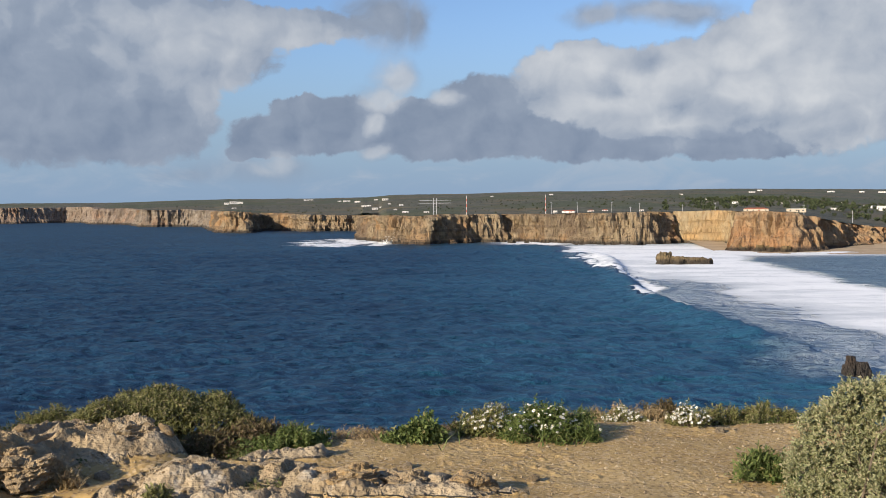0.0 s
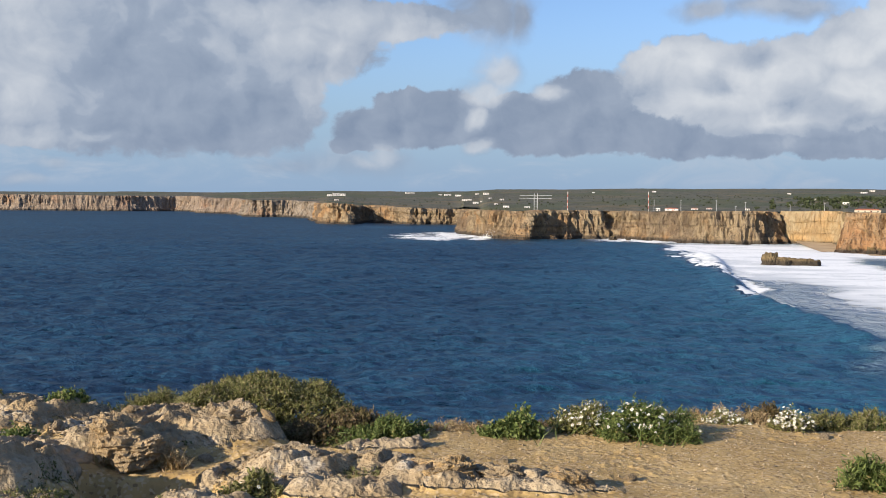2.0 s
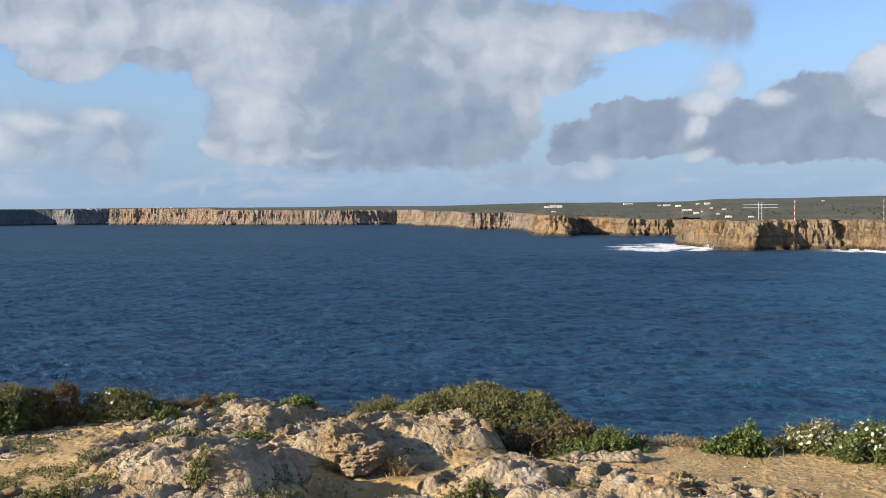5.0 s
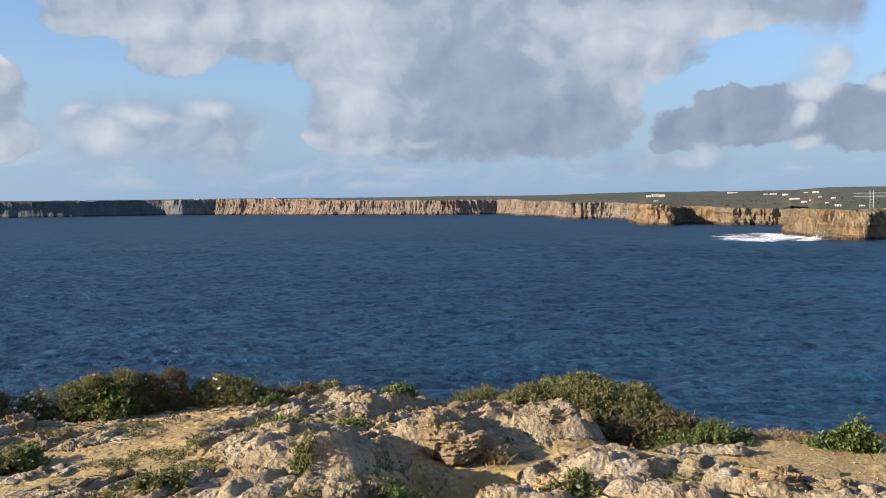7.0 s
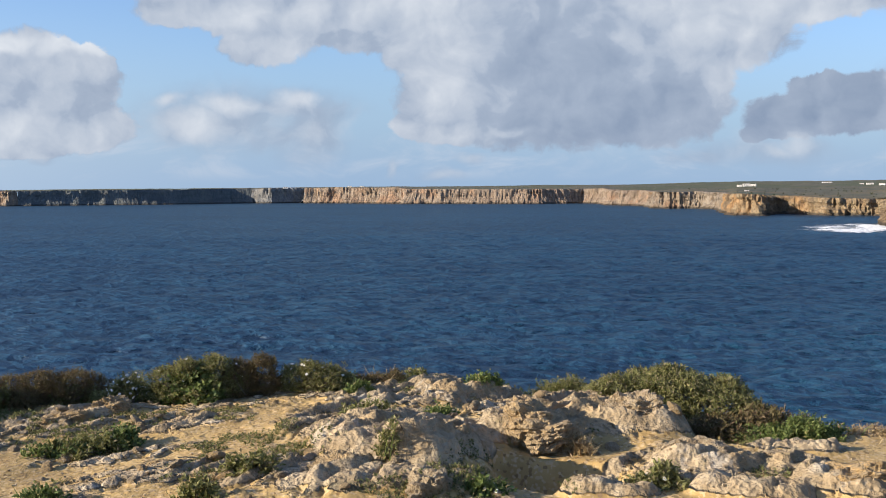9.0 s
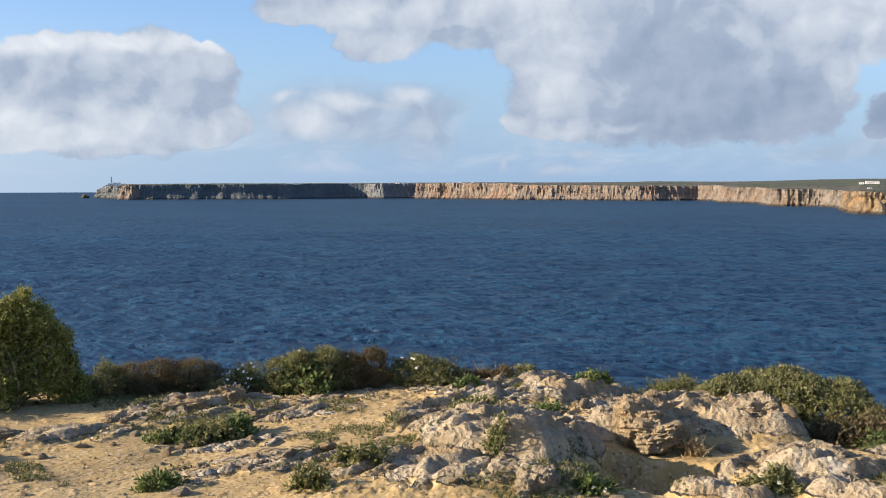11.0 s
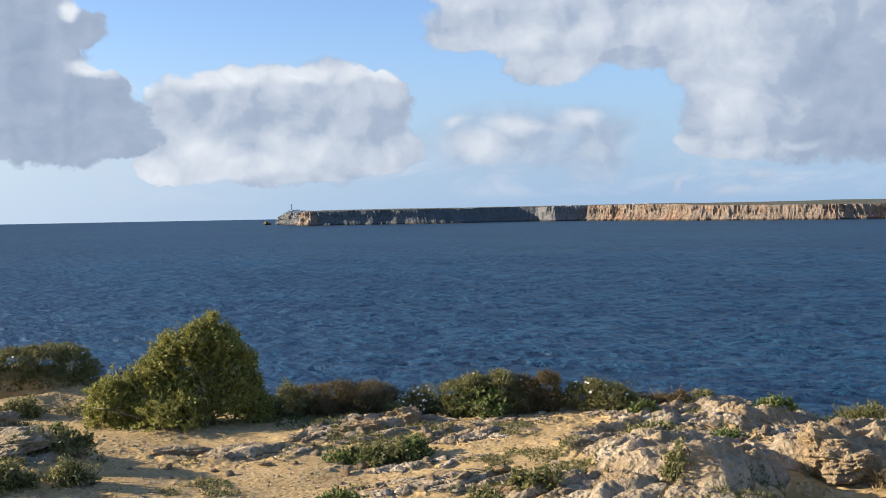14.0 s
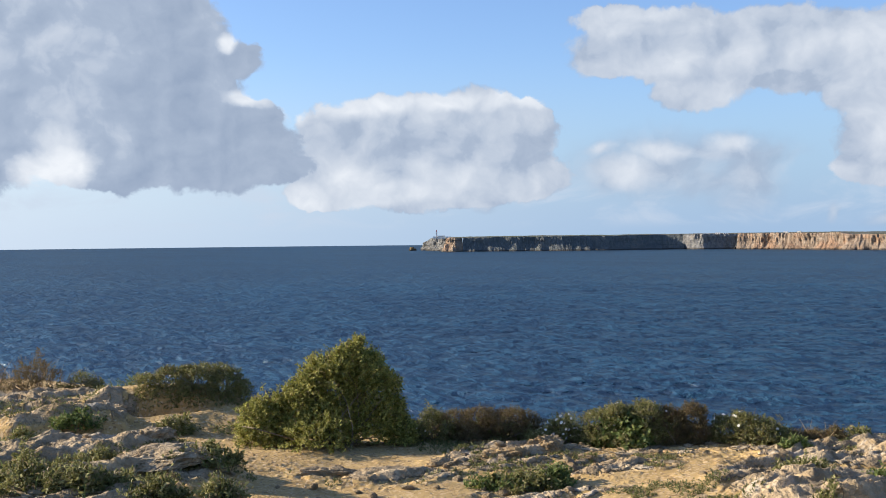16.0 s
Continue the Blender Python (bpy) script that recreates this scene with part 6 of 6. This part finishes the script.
BEIGE = make_plain("beige_plaster", (0.52, 0.44, 0.32), (0.58, 0.50, 0.38), 0.5)
TILE = make_plain("red_roof_tile", (0.36, 0.115, 0.06), (0.46, 0.16, 0.085), 1.2)
SLATE = make_plain("pale_flat_roof", (0.50, 0.48, 0.45), (0.60, 0.58, 0.54), 1.2)
GLASS = make_plain("dark_window", (0.03, 0.035, 0.04), (0.05, 0.055, 0.06), 1.0, 0.25)
STEEL = make_plain("galvanised_steel", (0.42, 0.43, 0.44), (0.52, 0.53, 0.54), 2.0, 0.5)
REDPAINT = make_plain("red_mast_paint", (0.42, 0.09, 0.06), (0.50, 0.12, 0.08), 2.0, 0.6)
PINE = make_plain("dark_pine_needles", (0.030, 0.042, 0.018), (0.070, 0.085, 0.035), 0.6)


def build_beach():
    s, t = np.meshgrid(np.linspace(0, 1, 120), np.linspace(0, 1, 30))
    x = 196 + s * 290 - 10 * (1 - t) * (1 - s)
    y = 750 + 70 * (1 - smooth(s, 0.0, 0.25)) + t * (262 - 70 * (1 - smooth(s, 0.0, 0.25)) - 90 * smooth(s, 0.05, 0.4)) + 26 * np.sin(s * 7) * (1 - t) + 18 * s
    z = SEA - 0.25 + 3.4 * t ** 1.4 + 5.5 * smooth(s, 0.42, 0.62) * smooth(t, 0.55, 0.9) + 0.25 * (fbm(x / 12, y / 12, 3, 7) - 0.5)
    tagged(new("beach", sheet("beach", np.stack([x, y, z], -1), SAND, soft=True)), "damp tan sand beach below the cliffs", "beach", kind="structure")
    u, v = np.meshgrid(np.linspace(-1, 1, 40), np.linspace(0, 1, 16))
    az, d = radians(-21.0), 905 + v * 40
    x, y = 352 + u * 26 + v * 10, 872 + v * 34
    z = SEA + 1.5 + 13.5 * smooth(v, 0, 0.9) * (1 - 0.25 * (u - 0.6) ** 2) * smooth(u, -1.0, 0.2)
    tagged(new("dune", sheet("dune", np.stack([x, y, z], -1), DUNE, soft=True)), "pale sand slope at the end of the beach", "dune", kind="structure")


build_beach()


def sea_rock(name, label, az, d, parts_of, seed, mat=None, group="rocks in the sea"):
    """A rock that stands in the sea: lobes (sideways, away, half length, half depth, height)."""
    x, y = bearing(az, d)
    ob = thing(name, (x, y, SEA), label, "rock", group)
    ob.rotation_euler = (0, 0, radians(az))
    for k, (u, w, rx, ry, h) in enumerate(parts_of):
        bm = bmesh.new()
        for v in bmesh.ops.create_icosphere(bm, subdivisions=4, radius=1.0)["verts"]:
            c = v.co.copy()
            f = 1 + 0.30 * noise.fractal(c * 1.7 + Vector((seed + k * 5, 0, 0)), 0.9, 2.0, 5)
            top = min(c.z * f, 0.72 + 0.12 * noise.noise(c * 3))
            v.co = (u + c.x * rx * f, w + c.y * ry * f, top * h / 0.78)
        me = bpy.data.meshes.new("rock_mass")
        bm.to_mesh(me)
        bm.free()
        me.materials.append(mat or SEA_STONE)
        part("rock_mass", me, ob)
    return ob


SEA_STONE = make_cliff("weedy_sea_rock", (0.30, 0.22, 0.11), (0.17, 0.13, 0.07), (0.07, 0.055, 0.035), (0.22, 0.15, 0.06))
sea_rock("sea_stack", "brown flat topped rock in the surf", -10.9, 690, [(-11.5, 0, 5.5, 6, 7.6), (-4, 0, 7, 6, 5.0), (6, 1, 10, 5, 4.4), (13, 1, 5, 4, 3.6)], 3)
DARK_ROCK = make_cliff("wet_dark_rock", (0.10, 0.075, 0.06), (0.06, 0.045, 0.035), (0.03, 0.025, 0.02), (0.09, 0.06, 0.04))
sea_rock("sea_stack", "dark jagged rock standing in the sea", -19.0, 262, [(0, 0, 1.5, 1.6, 4.6), (2.2, 0.5, 2.0, 2, 3.2), (-1.0, 0, 1.0, 1.2, 2.6)], 8, DARK_ROCK)
sea_rock("sea_stack", "small pointed rock off the far cape", 51.45, 3060, [(0, 0, 8, 7, 10), (6, 0, 7, 6, 6)], 12)
rng_rocks = np.random.default_rng(5)
for k in range(26):
    q = rng_rocks.random()
    bx, by = (206 + 40 * q, 852 - 26 * q) if k < 14 else (40 + 130 * q, 1046 - 62 * q)
    bx, by, rs = bx + rng_rocks.normal() * 2, by - 6 + rng_rocks.normal() * 3, 1.0 + 1.6 * rng_rocks.random()
    sea_rock("boulder", "dark fallen boulder at the cliff foot", math.degrees(math.atan2(-bx, by)), math.hypot(bx, by), [(0, 0, rs * 1.4, rs, rs * 1.3 + (1.6 if k < 14 else 0.4))], 30 + k, None, "fallen boulders at the cliff foot")


# ---------------------------------------------------------------- houses and masts on the plateau
def box(bm, x0, x1, y0, y1, z0, z1):
    v = [bm.verts.new((x, y, z)) for z in (z0, z1) for x, y in ((x0, y0), (x1, y0), (x1, y1), (x0, y1))]
    for f in ((0, 3, 2, 1), (4, 5, 6, 7), (0, 1, 5, 4), (1, 2, 6, 5), (2, 3, 7, 6), (3, 0, 4, 7)):
        bm.faces.new([v[i] for i in f])


def solid(name, mat, boxes, parent, label=""):
    bm = bmesh.new()
    for b in boxes:
        box(bm, *b)
    me = bpy.data.meshes.new(name)
    bm.to_mesh(me)
    bm.free()
    me.materials.append(mat)
    return part(name, me, parent, label)


def house(az, d, w, h, tiled, label, walls=None):
    x, y = bearing(az, d)
    ob = thing("house", (x, y, float(land_z(x, y)) - 0.3), label, "house", "houses on the plateau")
    ob.rotation_euler = (0, 0, radians(az + (az * 37) % 24 - 12))
    w, h = w * 0.8, h * 0.72
    dep = min(w * 0.6, 9.0)
    eave = h * (0.68 if tiled else 0.92)
    solid("wall", walls or PLASTER, [(-w / 2, w / 2, -dep / 2, dep / 2, 0, eave)], ob)
    if tiled:
        bm = bmesh.new()
        e = 0.4
        a = [bm.verts.new(c) for c in ((-w / 2 - e, -dep / 2 - e, eave), (w / 2 + e, -dep / 2 - e, eave), (w / 2 + e, dep / 2 + e, eave), (-w / 2 - e, dep / 2 + e, eave), (-w / 2 + dep * 0.35, 0, h), (w / 2 - dep * 0.35, 0, h))]
        for f in ((0, 1, 5, 4), (2, 3, 4, 5), (1, 2, 5), (3, 0, 4), (3, 2, 1, 0)):
            bm.faces.new([a[i] for i in f])
        me = bpy.data.meshes.new("roof")
        bm.to_mesh(me)
        bm.free()
        me.materials.append(TILE)
        part("roof", me, ob, "red clay tile roof")
    else:
        solid("roof", SLATE, [(-w / 2 - 0.15, w / 2 + 0.15, -dep / 2 - 0.15, dep / 2 + 0.15, eave, h)], ob)
    n = max(2, int(w / 4.5))
    for k in range(n):
        c = -w / 2 + (k + 0.5) * w / n
        solid("window", GLASS, [(c - 0.6, c + 0.6, -dep / 2 - 0.06, -dep / 2 + 0.02, eave * 0.38, eave * 0.72)], ob)
    solid("door", TILE if tiled else GLASS, [(w * 0.08, w * 0.08 + 1.1, -dep / 2 - 0.05, -dep / 2 + 0.02, 0.0, min(2.2, eave * 0.6))], ob)
    return ob


def pole(name, az, d, h, r, mat, label, bands=0):
    x, y = bearing(az, d)
    ob = thing(name, (x, y, float(land_z(x, y)) - 0.5), label, "mast", "masts along the cliff")
    rng = np.random.default_rng(3)
    if bands:
        for k in range(bands):
            me = tubes("mast_section", np.array([[0, 0, h * k / bands]]), np.array([[0, 0, h * (k + 1) / bands]]), r, r, REDPAINT if k % 2 else PLASTER, rng, 0.0)
            part("mast_section", me, ob, "red painted section" if k % 2 else "white painted section")
    else:
        part("shaft", tubes("shaft", np.array([[0, 0, 0.0]]), np.array([[0, 0, h]]), r, r * 0.7, mat, rng, 0.0), ob)
        solid("crossarm", mat, [(-0.9, 0.9, -0.08, 0.08, h - 0.7, h - 0.5)], ob)
    return ob


house(12.56, 2698, 13.9, 6.9, False, "white flat roofed farm building on the heath")
house(12.22, 2792, 20.1, 10.1, False, "white flat roofed farm building on the heath")
house(11.88, 2750, 17.0, 8.5, False, "white flat roofed farm building on the heath")
house(12.19, 1919, 8.9, 3.9, False, "white flat roofed farm building on the heath")
house(6.80, 3284, 13.5, 5.1, False, "white village house on the far slope")
house(6.42, 3133, 22.6, 6.4, False, "white village house on the far slope")
house(5.86, 2935, 18.1, 6.0, False, "white village house on the far slope")
house(5.54, 2051, 10.6, 4.2, False, "white village house on the far slope")
house(5.28, 2273, 10.5, 4.7, False, "white village house on the far slope")
house(4.96, 1669, 10.3, 5.2, False, "white village house on the far slope")
house(4.66, 1827, 5.6, 2.8, False, "white village house on the far slope")
house(4.42, 2749, 17.0, 7.1, False, "white village house on the far slope")
house(4.22, 1933, 6.0, 3.0, False, "white village house on the far slope")
house(3.90, 1401, 5.0, 2.6, False, "white village house on the far slope")
house(3.60, 1691, 7.8, 3.5, False, "white village house on the far slope")
house(3.37, 1216, 8.1, 3.8, False, "white village house on the far slope")
house(2.28, 1190, 7.3, 2.6, False, "white village house on the far slope")
house(4.89, 3160, 13.0, 4.9, False, "white village house on the far slope")
house(8.39, 3600, 37.0, 5.6, False, "white village house on the far slope")
house(-4.41, 1093, 5.0, 4.5, False, "white gabled house end by the cliff")
house(-5.11, 1083, 15.6, 3.9, True, "low house with a red tile roof")
house(-6.24, 1103, 7.9, 2.8, True, "low house with a red tile roof")
house(-6.97, 1110, 6.9, 2.6, True, "low house with a red tile roof")
house(-14.47, 954, 24.5, 4.4, True, "long beige building with a red tile roof", BEIGE)
house(-16.39, 954, 18.7, 4.4, False, "beige flat roofed building above the beach", BEIGE)
house(-11.94, 1601, 9.9, 4.1, False, "white house among dark trees")
house(-12.77, 1612, 8.3, 3.3, False, "white house among dark trees")
house(-13.49, 1293, 9.3, 3.3, False, "white house among dark trees")
house(-15.77, 1294, 8.0, 2.7, False, "white house among dark trees")
house(-18.24, 1286, 15.9, 4.6, False, "white house among dark trees")
house(-19.71, 1642, 15.2, 5.1, False, "white house among dark trees")
house(-20.40, 1450, 17.9, 9.0, False, "white house among dark trees")
house(-16.39, 1473, 9.1, 2.6, False, "white house among dark trees")
house(-18.55, 1805, 7.4, 2.8, False, "white house among dark trees")
house(-14.28, 2924, 18.1, 4.5, False, "white house among dark trees")
house(-14.66, 3562, 18.3, 5.5, False, "white house among dark trees")
house(-18.02, 3576, 25.8, 5.5, False, "white house among dark trees")
house(-19.45, 3572, 18.4, 5.5, False, "white house among dark trees")
house(-20.35, 3512, 25.3, 5.4, False, "white house among dark trees")
house(-1.14, 3056, 9.4, 3.1, False, "white house among dark trees")
house(-4.21, 3350, 13.8, 5.2, False, "white house among dark trees")
house(-10.81, 2579, 10.6, 4.0, False, "white house among dark trees")
house(-8.83, 1068, 5.0, 2.6, False, "white house among dark trees")
house(35.77, 2879, 14.8, 5.9, False, "white building on the far cliff top")
house(35.39, 2869, 14.8, 4.4, False, "white building on the far cliff top")
house(32.48, 3600, 18.5, 5.6, False, "white building on the far cliff top")
house(31.84, 3600, 14.8, 5.6, False, "white building on the far cliff top")
pole("mast", 0.19, 1093, 19.1, 0.28, STEEL, "red and white banded radio mast", 7)
pole("mast", -3.92, 1075, 18.8, 0.28, STEEL, "red and white banded radio mast", 7)
pole("mast", -4.21, 1070, 11.6, 0.20, STEEL, "grey wooden pole on the plateau", 0)
pole("mast", -5.55, 1053, 10.8, 0.20, STEEL, "grey wooden pole on the plateau", 0)
pole("mast", -7.31, 1040, 10.7, 0.20, STEEL, "grey wooden pole on the plateau", 0)
pole("mast", -8.26, 1033, 4.8, 0.20, STEEL, "grey wooden pole on the plateau", 0)
pole("mast", -8.72, 1030, 8.5, 0.20, STEEL, "grey wooden pole on the plateau", 0)
pole("mast", -10.87, 1056, 7.6, 0.20, STEEL, "grey wooden pole on the plateau", 0)
pole("mast", -12.49, 1032, 8.5, 0.20, STEEL, "grey wooden pole on the plateau", 0)
pole("mast", -16.76, 906, 8.4, 0.20, STEEL, "grey wooden pole on the plateau", 0)
pole("mast", -19.02, 981, 10.6, 0.20, STEEL, "grey wooden pole on the plateau", 0)


def antenna():
    """Two lattice poles that carry long level booms."""
    x, y = bearing(1.84, 1060)
    ob = thing("radio_antenna", (x, y, float(land_z(x, y)) - 0.5), "grey steel radio antenna with two long booms", "antenna")
    ob.rotation_euler = (0, 0, radians(4))
    for px in (-1.5, 1.5):
        solid("lattice_pole", STEEL, [(px - 0.22, px + 0.22, -0.22, 0.22, 0, 17.5)], ob)
    for bz in (12.4, 15.2):
        solid("boom", STEEL, [(-15.5, 15.5, -0.16, 0.16, bz, bz + 0.32)], ob)
    for k in range(6):
        solid("brace", STEEL, [(-1.5, 1.5, -0.08, 0.08, 2 + k * 2.5, 2.16 + k * 2.5)], ob)


antenna()


def lighthouse():
    x, y = bearing(50.15, 2915)
    ob = thing("lighthouse", (x, y, SEA + 33), "white lighthouse with low buildings on the far cape", "lighthouse")
    ob.rotation_euler = (0, 0, radians(50))
    rng = np.random.default_rng(4)
    part("tower", tubes("tower", np.array([[0.0, 0, 0]]), np.array([[0.0, 0, 19]]), 2.6, 2.2, PLASTER, rng, 0.0), ob)
    part("lantern", tubes("lantern", np.array([[0.0, 0, 19]]), np.array([[0.0, 0, 23]]), 2.0, 1.0, REDPAINT, rng, 0.0), ob, "red lantern room")
    solid("building", PLASTER, [(2.5, 22, -5, 5, 0, 8)], ob)
    solid("building", PLASTER, [(24, 36, -4, 4, 0, 5.5)], ob)
    solid("courtyard_wall", PLASTER, [(-9, -2.5, -4, 4, 0, 6)], ob)


lighthouse()


def woods():
    """Dark pines and garden trees in front of the village on the right, and scattered bushes."""
    rng = np.random.default_rng(8)
    spots = []
    while len(spots) < 420:
        az, d = rng.uniform(-24, -9), rng.uniform(1050, 1900)
        if az < -11 or rng.random() < 0.2:
            spots.append((az, d, rng.uniform(3.0, 6.5)))
    for _ in range(700):
        spots.append((rng.uniform(-22, 16), rng.uniform(1080, 2600), rng.uniform(0.8, 2.4)))
    keep = []
    for az, d, h in spots:
        x, y = bearing(az, d)
        if d > float(brow(np.array([az]))[0][0]) + 25:
            keep.append((x, y, h))
    k = np.array(keep)
    base = np.stack([k[:, 0], k[:, 1], land_z(k[:, 0], k[:, 1])], -1)
    per = 46
    q = unit(rng.normal(size=(len(k), per, 3))) * (rng.random((len(k), per, 1)) ** 0.4)
    c = base[:, None] + (q * np.array([0.62, 0.62, 0.45]) + np.array([0, 0, 0.52])) * k[:, 2][:, None, None]
    a, b = unit(rng.normal(size=c.shape)), unit(rng.normal(size=c.shape))
    s = k[:, 2][:, None, None] * 0.20
    v = np.stack([c - a * s, c + b * s, c + a * s, c - b * s], 2).reshape(-1, 3)
    trunk = tubes("trunks", base, base + np.array([0, 0, 1.0]) * k[:, 2:3] * 0.5, 0.18, 0.1, TWIG, rng, 0.02)
    ob = tagged(new("far_wood", polygons("far_wood", v, np.arange(len(v)).reshape(-1, 4), PINE)), "dark pines and bushes round far houses", "trees", kind="stuff")
    part("trunks", trunk, ob)["kind"] = "stuff"


woods()


def spray():
    """Spray where a wave hits the headland."""
    rng = np.random.default_rng(14)
    n = 900
    t = rng.random(n)
    x0, y0 = sea_point
    c = np.stack([x0 + rng.normal(size=n) * 5 + 10 * t, y0 + rng.normal(size=n) * 4, SEA + 0.3 + 11 * t ** 1.5 * rng.random(n)], -1)
    a, b = unit(rng.normal(size=(n, 3))), unit(rng.normal(size=(n, 3)))
    s = (0.35 + 0.5 * rng.random((n, 1))) * (1.2 - t[:, None])
    v = np.stack([c - a * s, c + b * s, c + a * s, c - b * s], 1).reshape(-1, 3)
    tagged(new("spray", polygons("spray", v, np.arange(n * 4).reshape(-1, 4), PETAL)), "white spray at the foot of the headland", "spray", kind="stuff")


sea_point = (-78.0, 1046.0)
spray()
